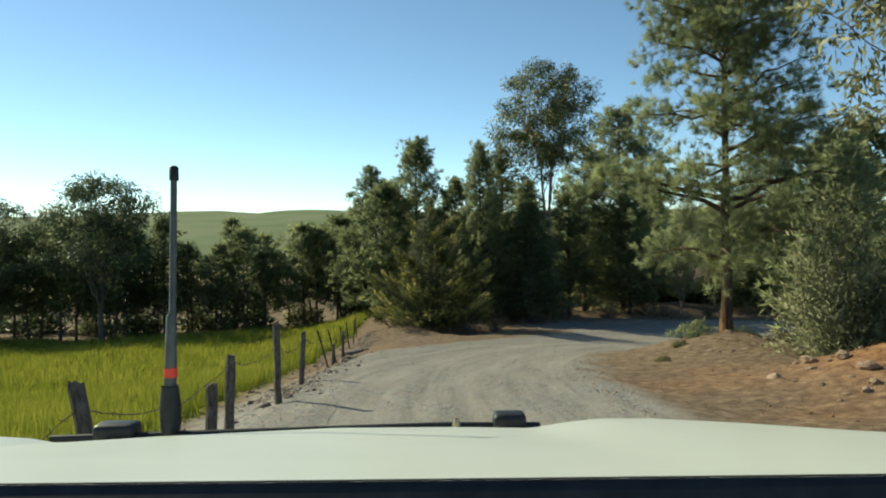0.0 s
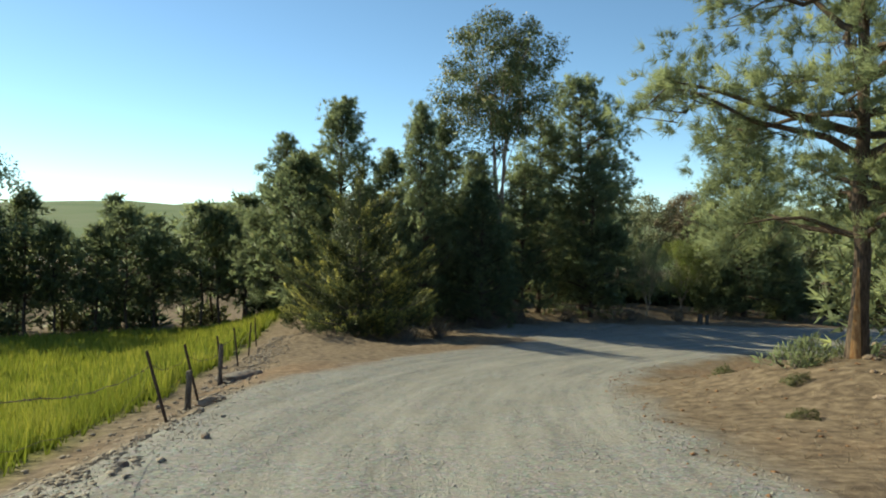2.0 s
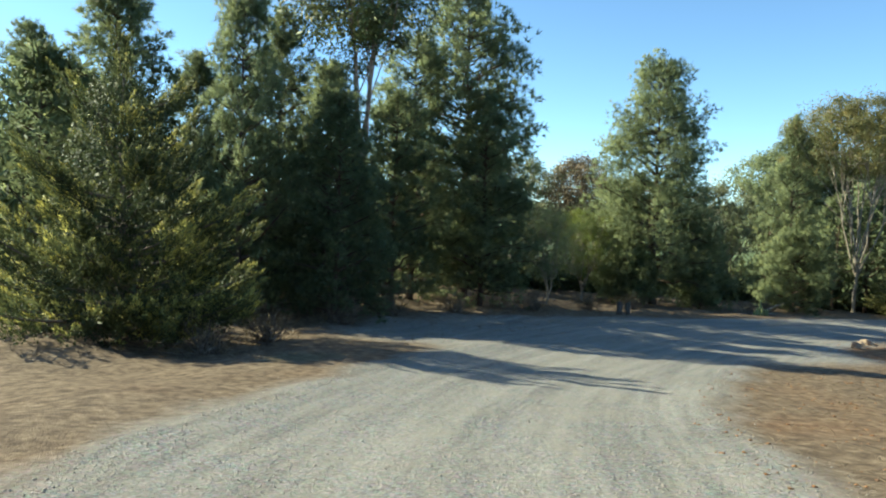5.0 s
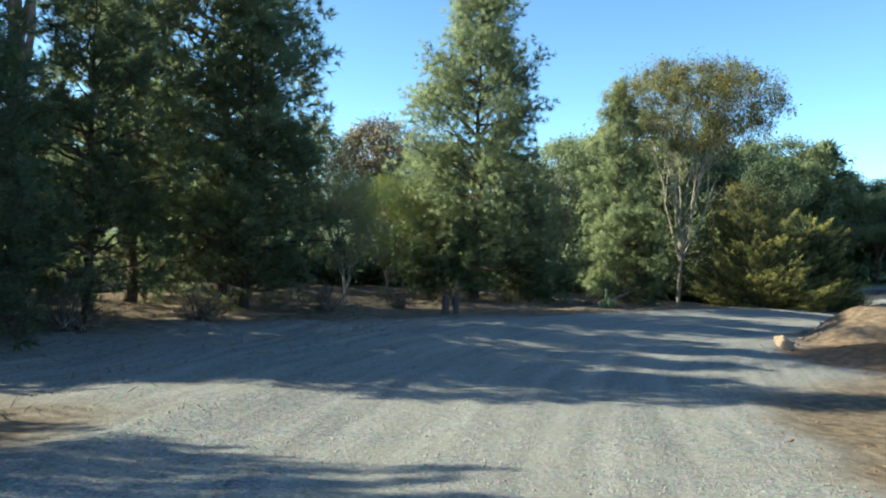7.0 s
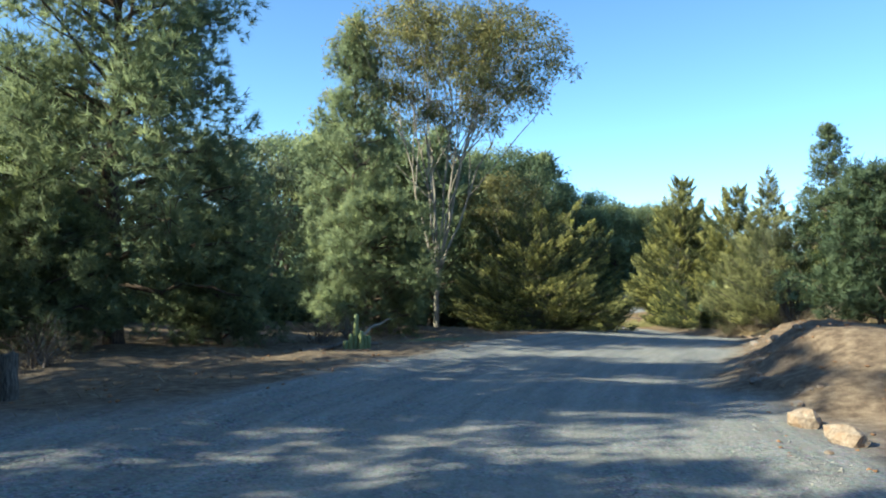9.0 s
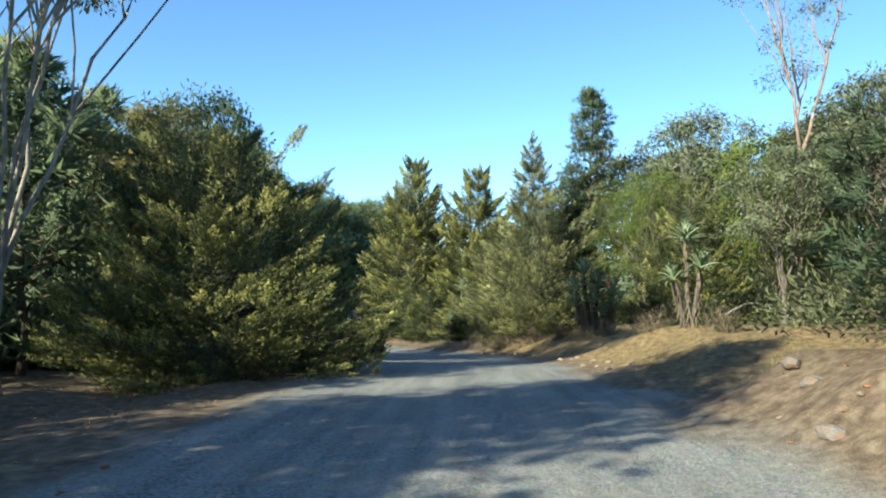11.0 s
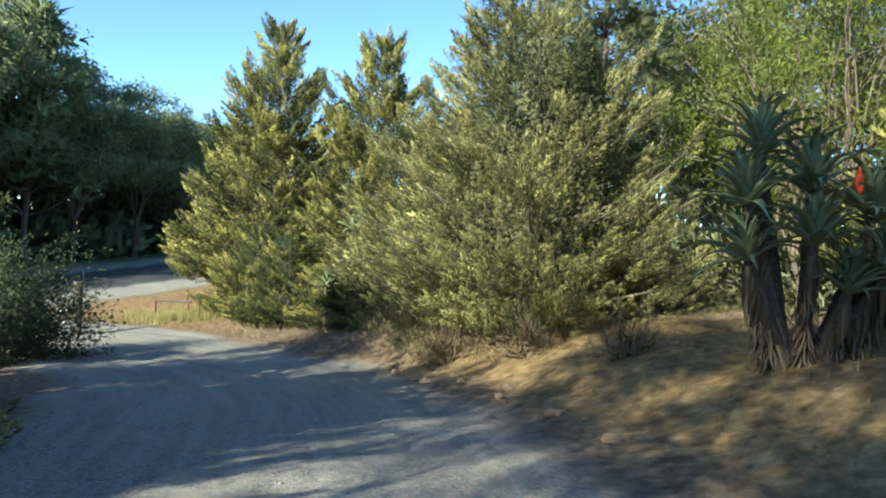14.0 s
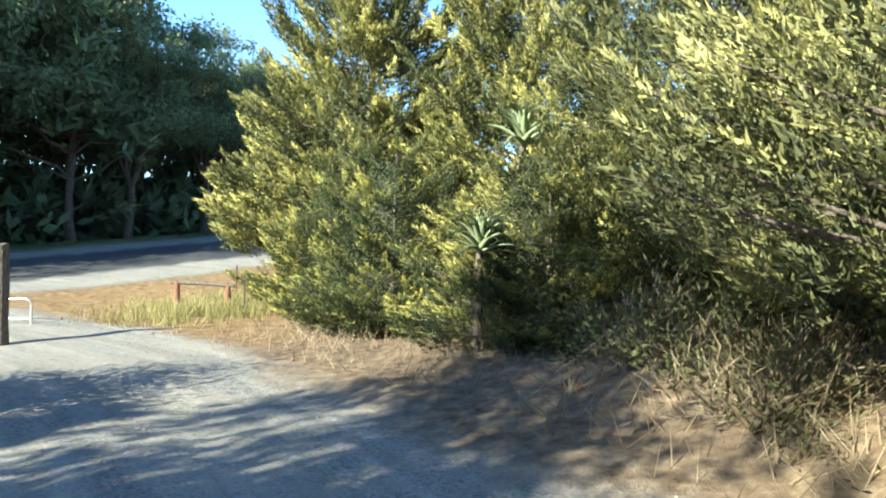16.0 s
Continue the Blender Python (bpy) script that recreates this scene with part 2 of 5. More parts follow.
    gravel = np.maximum(gravel, highway * smooth(260, 200, r))
    tar = smooth(4.2, 4.9, n1) * smooth(14.4, 13.6, n1) * smooth(66, 72, x) * smooth(260, 200, r)
    crop = smooth(-3.9, -4.7, x + 0.3 * rough + 0.03 * y) * smooth(63, 60, y + 0.03 * x) * smooth(200, 150, r)
    crop *= smooth(-2.5, -4.0, off)
    grass = smooth(0.15, 0.5, fbm(x * 0.22, y * 0.22, 31) + 0.6 * smooth(44, 60, x) * smooth(10, 15, inside) - 0.5 * smooth(40, 20, x) - 0.6 * smooth(12, 9, inside) * (x > 44))
    grass = np.maximum(grass * smooth(4, 6, np.abs(off)), smooth(150, 330, r))
    grass = grass * (1 - gravel) * (1 - smooth(70, 76, x) * smooth(60, 64, y) * smooth(2, -1, n1))
    red = np.clip(0.10 * b1 * smooth(3.0, 4.5, inside) + np.exp(-(((x - 26.1) / 2.4) ** 2 + ((y - 43.3) / 2.2) ** 2)) + 0.75 * np.exp(-(((x - 8.2) / 1.9) ** 2 + ((y - 12.2) / 2.6) ** 2))
                  + 0.22 * smooth(0.1, 0.6, fbm(x * 0.3, y * 0.3, 41)) * smooth(9, 5, np.abs(off)) + 0.25 * smooth(76, 81, x) * smooth(63, 67, y) * smooth(1, -1, n1), 0, 1)
    sand = np.maximum(b2 * smooth(3.2, 4.2, inside) * smooth(10, 7.5, inside) * smooth(76, 69, x), 0.6 * smooth(76, 81, x) * smooth(63, 67, y) * smooth(1, -1, n1))
    return z, off, gravel, crop, grass, red, sand, along, tar


def ground_z(x, y):
    return float(lay([x], [y])[0][0])


def spread(a, b, step, out):
    core = np.arange(a, b + step / 2, step)
    grow = step * 1.18 ** np.arange(1, 60)
    reach = np.cumsum(grow)
    reach = reach[reach < out]
    return np.concatenate([a - reach[::-1], core, b + reach])


def mesh_arrays(name, verts, faces, smooth_shade=False, normals=None):
    """A mesh from arrays: verts (n, 3) and faces (m, 3) or (m, 4); normals: soft shading of a leaf clump, one for each vertex."""
    me = bpy.data.meshes.new(name)
    verts, faces = np.asarray(verts, np.float32), np.asarray(faces, np.int32)
    if normals is not None:
        a, b_, c = verts[faces[:, 0]], verts[faces[:, 1]], verts[faces[:, -1]]
        flip = (np.cross(b_ - a, c - a) * normals[faces[:, 0]]).sum(1) < 0
        faces = np.where(flip[:, None], faces[:, ::-1], faces).astype(np.int32)
    k = faces.shape[1]
    me.vertices.add(len(verts))
    me.vertices.foreach_set("co", verts.ravel())
    me.loops.add(faces.size)
    me.loops.foreach_set("vertex_index", faces.ravel())
    me.polygons.add(len(faces))
    me.polygons.foreach_set("loop_start", np.arange(0, faces.size, k, dtype=np.int32))
    if smooth_shade or normals is not None:
        me.polygons.foreach_set("use_smooth", np.ones(len(faces), bool))
    me.update(calc_edges=True)
    if normals is not None:
        me.normals_split_custom_set_from_vertices(np.asarray(normals, np.float32))
    return me


gx, gy = spread(-12, 100, 0.6, 4200), spread(-5, 84, 0.6, 4200)
GX, GY = np.meshgrid(gx, gy)
gz_, goff, ggravel, gcrop, ggrass, gred, gsand, galong, gtar = lay(GX, GY)
nx, ny = len(gx), len(gy)
idx = np.arange(nx * ny).reshape(ny, nx)
gf = np.stack([idx[:-1, :-1], idx[:-1, 1:], idx[1:, 1:], idx[1:, :-1]], -1).reshape(-1, 4)
gm = mesh_arrays("ground", np.stack([GX.ravel(), GY.ravel(), gz_], 1), gf, True)
for nm, arr in (("gravel", ggravel), ("crop", gcrop), ("grass", ggrass), ("red", gred), ("sand", gsand), ("across", goff), ("along", galong), ("tar", gtar), ("track", np.exp(-((np.abs(goff) - 0.85) / 0.35) ** 2))):
    at = gm.attributes.new(nm, 'FLOAT', 'POINT')
    at.data.foreach_set("value", arr.astype(np.float32))


def ground_material():
    m, N, L, b = mat_base("ground", 0.95, 0, 0.15)
    co = N.new("ShaderNodeTexCoord")
    P = co.outputs["Object"]

    def attr(nm):
        a = N.new("ShaderNodeAttribute")
        a.attribute_name = nm
        return a.outputs["Fac"]
    fine, mid, big = tex_noise(N, L, 38, 4, P), tex_noise(N, L, 4.5, 6, P, 0.65), tex_noise(N, L, 0.35, 4, P)
    vor = N.new("ShaderNodeTexVoronoi")
    vor.inputs["Scale"].default_value = 26
    L.new(P, vor.inputs["Vector"])
    # grey gravel
    g = ramp(N, [(0.25, (0.085, 0.078, 0.068)), (0.5, (0.20, 0.183, 0.16)), (0.75, (0.36, 0.33, 0.29))])
    L.new(fine.outputs["Fac"], g.inputs["Fac"])
    gv = mixc(N, L, 0.8, g.outputs["Color"], vor.outputs["Color"], 'OVERLAY')
    hs = N.new("ShaderNodeHueSaturation")
    hs.inputs["Saturation"].default_value = 0.32
    L.new(gv, hs.inputs["Color"])
    patchy = ramp(N, [(0.42, (0, 0, 0)), (0.62, (1, 1, 1))])
    L.new(tex_noise(N, L, 1.3, 5, P, 0.7).outputs["Fac"], patchy.inputs["Fac"])
    pf_ = N.new("ShaderNodeMath")
    pf_.operation = 'MULTIPLY'
    pf_.inputs[1].default_value = 0.55
    L.new(patchy.outputs["Color"], pf_.inputs[0])
    gcol = mixc(N, L, pf_.outputs[0], hs.outputs["Color"], (0.30, 0.265, 0.215))
    cv = N.new("ShaderNodeCombineXYZ")
    for nm_, sc_, k_ in (("across", 2.6, 0), ("along", 0.16, 1)):
        ml = N.new("ShaderNodeMath")
        ml.operation = 'MULTIPLY'
        L.new(attr(nm_), ml.inputs[0])
        ml.inputs[1].default_value = sc_
        L.new(ml.outputs[0], cv.inputs[k_])
    streak = ramp(N, [(0.38, (0, 0, 0)), (0.64, (1, 1, 1))])
    L.new(tex_noise(N, L, 1.0, 6, cv.outputs[0], 0.65).outputs["Fac"], streak.inputs["Fac"])
    gcol = mixc(N, L, 0.34, gcol, mixc(N, L, streak.outputs["Color"], (0.10, 0.092, 0.08), (0.38, 0.345, 0.295)))
    tr = N.new("ShaderNodeMath")
    tr.operation = 'MULTIPLY'
    L.new(attr("track"), tr.inputs[0])
    tr.inputs[1].default_value = 0.25
    gcol = mixc(N, L, tr.outputs[0], gcol, (0.36, 0.33, 0.28))
    # bare earth with litter
    e = ramp(N, [(0.28, (0.070, 0.050, 0.035)), (0.5, (0.165, 0.120, 0.082)), (0.72, (0.31, 0.235, 0.16))])
    L.new(mid.outputs["Fac"], e.inputs["Fac"])
    rd = ramp(N, [(0.3, (0.15, 0.065, 0.030)), (0.55, (0.33, 0.150, 0.060)), (0.75, (0.47, 0.25, 0.11))])
    L.new(mid.outputs["Fac"], rd.inputs["Fac"])
    ecol = mixc(N, L, attr("red"), e.outputs["Color"], rd.outputs["Color"])
    sd = ramp(N, [(0.3, (0.10, 0.066, 0.034)), (0.5, (0.225, 0.152, 0.074)), (0.72, (0.39, 0.285, 0.15))])
    L.new(mid.outputs["Fac"], sd.inputs["Fac"])
    ecol = mixc(N, L, attr("sand"), ecol, sd.outputs["Color"])
    gr = ramp(N, [(0.3, (0.06, 0.075, 0.02)), (0.55, (0.15, 0.165, 0.045)), (0.75, (0.26, 0.25, 0.09))])
    L.new(mid.outputs["Fac"], gr.inputs["Fac"])
    fields = ramp(N, [(0.35, (0.10, 0.155, 0.085)), (0.5, (0.15, 0.20, 0.115)), (0.65, (0.20, 0.215, 0.15))])
    L.new(tex_noise(N, L, 0.006, 2, P).outputs["Fac"], fields.inputs["Fac"])
    gr2 = mixc(N, L, 0.55, gr.outputs["Color"], fields.outputs["Color"])
    c = mixc(N, L, attr("grass"), ecol, gr2)
    cr = ramp(N, [(0.3, (0.12, 0.15, 0.022)), (0.7, (0.30, 0.29, 0.045))])
    L.new(mid.outputs["Fac"], cr.inputs["Fac"])
    c = mixc(N, L, attr("crop"), c, cr.outputs["Color"])
    mk = N.new("ShaderNodeMath")
    mk.operation = 'MULTIPLY_ADD'
    mk.use_clamp = True
    L.new(mid.outputs["Fac"], mk.inputs[0])
    mk.inputs[1].default_value = 0.5
    ga = N.new("ShaderNodeMath")
    ga.operation = 'MULTIPLY_ADD'
    L.new(attr("gravel"), ga.inputs[0])
    ga.inputs[1].default_value, ga.inputs[2].default_value = 1.4, -0.4
    L.new(ga.outputs[0], mk.inputs[2])
    c = mixc(N, L, mk.outputs[0], c, gcol)
    ta = ramp(N, [(0.3, (0.045, 0.046, 0.050)), (0.7, (0.085, 0.085, 0.088))])
    L.new(mid.outputs["Fac"], ta.inputs["Fac"])
    c = mixc(N, L, attr("tar"), c, ta.outputs["Color"])
    L.new(c, b.inputs["Base Color"])
    bp, bp2 = N.new("ShaderNodeBump"), N.new("ShaderNodeBump")
    bp.inputs["Strength"].default_value, bp.inputs["Distance"].default_value = 0.7, 0.045
    bp2.inputs["Strength"].default_value, bp2.inputs["Distance"].default_value = 0.9, 0.02
    L.new(mid.outputs["Fac"], bp.inputs["Height"])
    L.new(fine.outputs["Fac"], bp2.inputs["Height"])
    L.new(bp.outputs[0], bp2.inputs["Normal"])
    L.new(bp2.outputs[0], b.inputs["Normal"])
    return m


M_GROUND = ground_material()
ground = new("ground", gm)
gm.materials.append(M_GROUND)
tagged(ground, "gravel road over bare reddish earth, green paddock and distant hills", "ground", kind="structure")


# ---- building blocks for plants ----
def thing(name, label, category, x, y, z=None, rot=0.0, scale=1.0, group="", sink=0.05):
    ob = new(name)
    ob.location = (x, y, ground_z(x, y) - sink if z is None else z)
    ob.rotation_euler = (0, 0, radians(rot))
    ob.scale = (scale,) * 3 if not isinstance(scale, tuple) else scale
    return tagged(ob, label, category, group)


def add_part(name, me, mat, parent, label=""):
    if not me.materials:
        me.materials.append(mat)
    ob = new(name, me)
    if me.materials[0] != mat:
        ob.material_slots[0].link, ob.material_slots[0].material = 'OBJECT', mat
    ob.parent = parent
    if label:
        ob["label"] = label
    return ob


def unit(v):
    return v / np.maximum(np.linalg.norm(v, axis=-1, keepdims=True), 1e-9)


def leaf_arrays(c, d, length, width, rng, curl=0.0):
    """Leaves as slim triangles from c along d."""
    n = len(c)
    side = unit(np.cross(d, rng.normal(size=(n, 3))))
    ln = (np.asarray(length) * (0.7 + 0.6 * rng.random(n)))[:, None]
    wd = (np.asarray(width) * (0.7 + 0.6 * rng.random(n)))[:, None]
    a, b_ = c - side * wd * 0.5, c + side * wd * 0.5
    t = c + d * ln
    if curl:
        t = t + np.array([0, 0, -curl]) * ln
    v = np.stack([a, b_, t], 1).reshape(-1, 3)
    return v, np.arange(3 * n).reshape(-1, 3)


def blade_arrays(c, d, length, width, rng):
    """Leaves as lozenges (four corners) from c along d."""
    n = len(c)
    side = unit(np.cross(d, rng.normal(size=(n, 3))))
    ln = (np.asarray(length) * (0.7 + 0.6 * rng.random(n)))[:, None]
    wd = (np.asarray(width) * (0.7 + 0.6 * rng.random(n)))[:, None]
    mid = c + d * ln * 0.45
    v = np.stack([c, mid + side * wd * 0.5, c + d * ln, mid - side * wd * 0.5], 1).reshape(-1, 3)
    return v, np.arange(4 * n).reshape(-1, 4)


def tubes(lines, sides=6):
    """Tapered tubes: each line is (points (k, 3), radii (k,))."""
    V, Fc, base = [], [], 0
    ang = np.linspace(0, 2 * np.pi, sides, endpoint=False)
    for pts, rad in lines:
        pts, rad = np.asarray(pts, float), np.asarray(rad, float)
        tan = unit(np.gradient(pts, axis=0))
        ref = np.where(np.abs(tan[:, 2:3]) < 0.9, [[0, 0, 1.0]], [[1.0, 0, 0]])
        u = unit(np.cross(tan, ref))
        w = np.cross(tan, u)
        ring = pts[:, None] + rad[:, None, None] * (np.cos(ang)[None, :, None] * u[:, None] + np.sin(ang)[None, :, None] * w[:, None])
        k = len(pts)
        V.append(ring.reshape(-1, 3))
        i = np.arange(k * sides).reshape(k, sides) + base
        Fc.append(np.stack([i[:-1], np.roll(i[:-1], -1, 1), np.roll(i[1:], -1, 1), i[1:]], -1).reshape(-1, 4))
        base += k * sides
    return np.vstack(V), np.vstack(Fc)


def wiggle(p0, p1, k, amp, rng, droop=0.0):
    u = np.linspace(0, 1, k)[:, None]
    p = p0 + (p1 - p0) * u
    n = np.cumsum(rng.normal(size=(k, 3)), 0)
    n -= n[0] + (n[-1] - n[0]) * u
    p = p + n * amp
    p[:, 2] += droop * (u[:, 0] ** 2)
    return p


def pine_meshes(seed, H, R, h0, clusters, tufts, needles, nlen=0.26, nwid=0.035, shape=0.8, droop=-0.3, trunk_r=0.22, gaps=0.2, lean=0.0, rise=0.25, size=0.3, whorl=1.0, twigs=True):
    """A pine: trunk, limbs in loose whorls, crown of needle tufts in clusters. h0: height of the lowest limb; shape: how fast the crown narrows."""
    rng = np.random.default_rng(seed)
    ks = 14
    tp = wiggle(np.zeros(3), np.array([lean, 0.3 * lean, H]), ks, 0.05, rng)
    tr = trunk_r * (1 - np.linspace(0, 1, ks) * 0.93)
    tr[0] *= 1.35
    tv, tf = tubes([(tp, tr)], 10)
    lines, cl, cdir, cs = [], [], [], []
    z = h0
    while z < H * 0.985:
        f = (z - h0) / (H - h0)
        env = R * ((1 - f) ** shape) * (0.6 + 0.4 * min(1, f * 5 + 0.3)) + 0.25
        turn = rng.random() * 6.28
        for a in range(rng.integers(4, 6)):
            az = turn + a * 1.35 + 0.35 * rng.normal()
            if rng.random() < gaps:
                continue
            ln = env * (0.6 + 0.55 * rng.random())
            p0 = np.array([np.interp(z, tp[:, 2], tp[:, 0]), np.interp(z, tp[:, 2], tp[:, 1]), z])
            p1 = p0 + np.array([np.cos(az) * ln, np.sin(az) * ln, ln * (rise + 0.45 * f + 0.15 * rng.normal())])
            pts = wiggle(p0, p1, 7, 0.04 * ln, rng, droop * ln * 0.25)
            lines.append((pts, np.linspace(max(0.012, 0.020 * ln + 0.010), 0.006, 7)))
            m = max(3, int(clusters * ln))
            u = 1 - 0.72 * rng.random(m) ** 1.3
            u[0] = 1.0
            i = np.minimum((u * 6).astype(int), 5)
            fr = (u * 6 - i)[:, None]
            c = pts[i] * (1 - fr) + pts[i + 1] * fr
            dirv = unit(p1 - p0)
            side = np.cross(dirv, [0, 0, 1.0])
            off_ = (rng.normal(size=m) * ln * (0.08 + 0.30 * (1.1 - u)))[:, None] * side + rng.normal(size=m)[:, None] * np.array([0, 0, 0.10 + 0.09 * ln])
            cl.append(c + off_)
            cdir.append(unit(dirv + off_ * 0.8 / ln + np.array([0, 0, 0.45])))
            cs.append(size * (0.6 + 0.7 * rng.random(m)))
            for j in range(0, m if twigs else 0, 2):
                lines.append((np.stack([c[j] - dirv * 0.15 * ln, c[j] + off_[j]]), np.array([0.012, 0.004])))
        z += whorl * (H - h0) / (H * 1.7) * (0.7 + 0.6 * rng.random()) * (1.05 - 0.45 * f)
    cl.append(np.array([[tp[-1, 0], tp[-1, 1], H - 0.3 + 0.15 * i] for i in range(4)]))
    cdir.append(np.tile([0, 0, 1.0], (4, 1)))
    cs.append(np.full(4, 0.12))
    c, d, sz = np.vstack(cl), np.vstack(cdir), np.concatenate(cs)
    o = unit(rng.normal(size=(len(c), tufts, 3))) * rng.random((len(c), tufts, 1)) ** 0.4 * np.array([1.6, 1.6, 1.15])
    tc = c[:, None] + o * sz[:, None, None] * 0.62
    td = unit(d[:, None] * 0.6 + o * 0.6)
    cc = np.repeat(tc.reshape(-1, 3), needles, 0)
    dd = np.repeat(td.reshape(-1, 3), needles, 0)
    dd = unit(dd * 0.8 + unit(rng.normal(size=dd.shape)) * 0.75)
    cc = cc + unit(rng.normal(size=cc.shape)) * 0.05
    lv, lf = leaf_arrays(cc, dd, nlen, nwid, rng)
    puff = np.repeat(o.reshape(-1, 3), needles, 0)
    nrm = unit(puff * 0.75 + dd * 0.35 + np.array([0, 0, 0.2]) + rng.normal(size=dd.shape) * 0.2).repeat(3, 0)
    me = mesh_arrays("crown", lv, lf, False, nrm)
    # top needles of each clump paler, undersides darker: light put into the colour
    tip_lit = np.repeat(np.clip(0.42 + 0.34 * np.repeat(o[..., 2].ravel(), needles) + 0.12 * np.repeat(rng.normal(size=len(c)), tufts * needles), 0, 1), 3)
    me.attributes.new("tip_lit", 'FLOAT', 'POINT').data.foreach_set("value", tip_lit.astype(np.float32))
    bv, bf = tubes(lines, 4 if twigs else 3)
    return {"trunk": mesh_arrays("trunk", tv, tf, True), "branching": mesh_arrays("branching", bv, bf, True), "crown": me}


def cypress_meshes(seed, H, R, limbs_n, plumes, sprigs, plen=0.9, slen=0.2, swid=0.04, shape=0.8, belly=0.15, trunk_r=0.2, ragged=0.35, lift=0.45, fill=1500, slim=0.24, base=0.02, front=None, power=0.5):
    """A cypress: limbs that turn up at their ends and carry pointed plumes of fine sprigs, with dark gaps between the limbs. front: the azimuth of the side that grows densest; power: how far up the limbs crowd."""
    rng = np.random.default_rng(seed)
    f = np.sort(base + (1 - base) * (1 - (1 - rng.random(limbs_n) * 0.9985) ** power))
    az = np.arange(limbs_n) * 2.39996 + 0.45 * rng.normal(size=limbs_n)
    prof = np.minimum(1, ((1 - f) / (1 - belly)) ** shape) * np.minimum(1, 0.80 + f / belly * 0.20)
    ln = R * prof * (1 - ragged * 0.6 + ragged * rng.random(limbs_n)) + 0.12
    lines, P, D, S, G = [], [], [], [], []
    for i in range(limbs_n):
        zt = f[i] * H
        thick = 1.0 if front is None or math.cos(az[i] - radians(front)) > -0.25 else 0.45
        out = np.array([np.cos(az[i]), np.sin(az[i]), 0.0])
        side = np.array([-out[1], out[0], 0])
        rise = lift * (0.5 + 0.9 * rng.random()) * (0.15 + 1.4 * f[i])
        u6 = np.linspace(0, 1, 6)
        pts = np.array([0, 0, max(0.25, zt - 0.30 * ln[i] * min(1, f[i] * 3))]) + out * (u6 * ln[i])[:, None]
        pts[:, 2] += rise * ln[i] * u6 ** 2.2
        lines.append((pts, np.linspace(0.014 * ln[i] + 0.010, 0.006, 6)))
        m = max(3, int(plumes * thick * (0.35 + 0.65 * ln[i] / R)))
        u = 1 - 0.58 * rng.random(m) ** 1.25
        u[0] = 1.0
        j = np.minimum((u * 5).astype(int), 4)
        fr = (u * 5 - j)[:, None]
        lat = rng.normal(size=m) * (0.04 * ln[i] + 0.34 * ln[i] * (1.05 - u))
        c = pts[j] * (1 - fr) + pts[j + 1] * fr + lat[:, None] * side + (rng.normal(size=m) * (0.03 + 0.035 * ln[i]))[:, None] * np.array([0, 0, 1.0])
        c[:, 2] = np.maximum(c[:, 2], 0.12)
        tan = unit(pts[-1] - pts[-3])
        turn = np.sign(lat + 1e-6) * (0.2 + 0.6 * rng.random(m)) * (1.3 - u)
        d = unit(tan * 0.55 + out * 0.40 + turn[:, None] * side + np.array([0, 0, 0.42 + 0.35 * f[i]]) + rng.normal(size=(m, 3)) * 0.15)
        sz = plen * (0.55 + 0.8 * rng.random(m)) * (0.5 + 0.5 * min(1, ln[i] / 1.4))
        P.append(c - d * sz[:, None] * 0.5)
        D.append(d)
        S.append(sz)
        G.append(np.full(m, 0.27 * rng.normal()))
    for k in range(7):
        P.append(np.array([[0, 0, H * (0.86 + 0.02 * k)]]))
        D.append(unit(np.array([[0.28 * rng.normal(), 0.28 * rng.normal(), 1.0]])))
        S.append(np.array([plen * (0.9 - 0.06 * k)]))
        G.append(np.array([0.1]))
    P, D, S, G = np.vstack(P), np.vstack(D), np.concatenate(S), np.concatenate(G)
    n = len(P)
    W = unit(np.cross(D, np.array([0, 0, 1.0])) + rng.normal(size=(n, 3)) * 0.2)
    U = np.cross(W, D)
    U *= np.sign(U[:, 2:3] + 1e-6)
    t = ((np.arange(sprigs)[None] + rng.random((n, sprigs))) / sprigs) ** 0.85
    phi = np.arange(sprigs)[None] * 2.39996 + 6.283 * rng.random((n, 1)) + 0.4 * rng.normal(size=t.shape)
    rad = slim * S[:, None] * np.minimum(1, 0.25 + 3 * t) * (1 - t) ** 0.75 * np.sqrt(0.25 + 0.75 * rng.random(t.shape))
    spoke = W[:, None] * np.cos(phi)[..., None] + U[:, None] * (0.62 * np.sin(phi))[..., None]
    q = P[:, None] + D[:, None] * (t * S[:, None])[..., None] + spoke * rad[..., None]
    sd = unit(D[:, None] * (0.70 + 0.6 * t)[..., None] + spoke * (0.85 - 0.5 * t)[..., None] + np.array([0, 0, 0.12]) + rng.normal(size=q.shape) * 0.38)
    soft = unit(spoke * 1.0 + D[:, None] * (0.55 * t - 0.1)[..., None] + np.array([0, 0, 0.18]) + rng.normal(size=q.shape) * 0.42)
    # golden plume ends; upper sides lit and bases shaded in the colour itself
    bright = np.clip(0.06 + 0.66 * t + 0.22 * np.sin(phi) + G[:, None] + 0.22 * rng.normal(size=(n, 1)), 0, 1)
    size = slen * (0.65 + 0.6 * rng.random(t.shape)) * (0.6 + 0.4 * S[:, None] / plen)
    keep = (q[..., 2] > 0.03).ravel()
    q, sd, soft, bright, size = q.reshape(-1, 3)[keep], sd.reshape(-1, 3)[keep], soft.reshape(-1, 3)[keep], bright.ravel()[keep], size.ravel()[keep]
    lv, lf = leaf_arrays(q, sd, size, swid * size / slen, rng)
    nrm = soft.repeat(3, 0)
    tip_lit = (np.array([0.75, 0.75, 1.15])[None] * bright[:, None]).ravel()
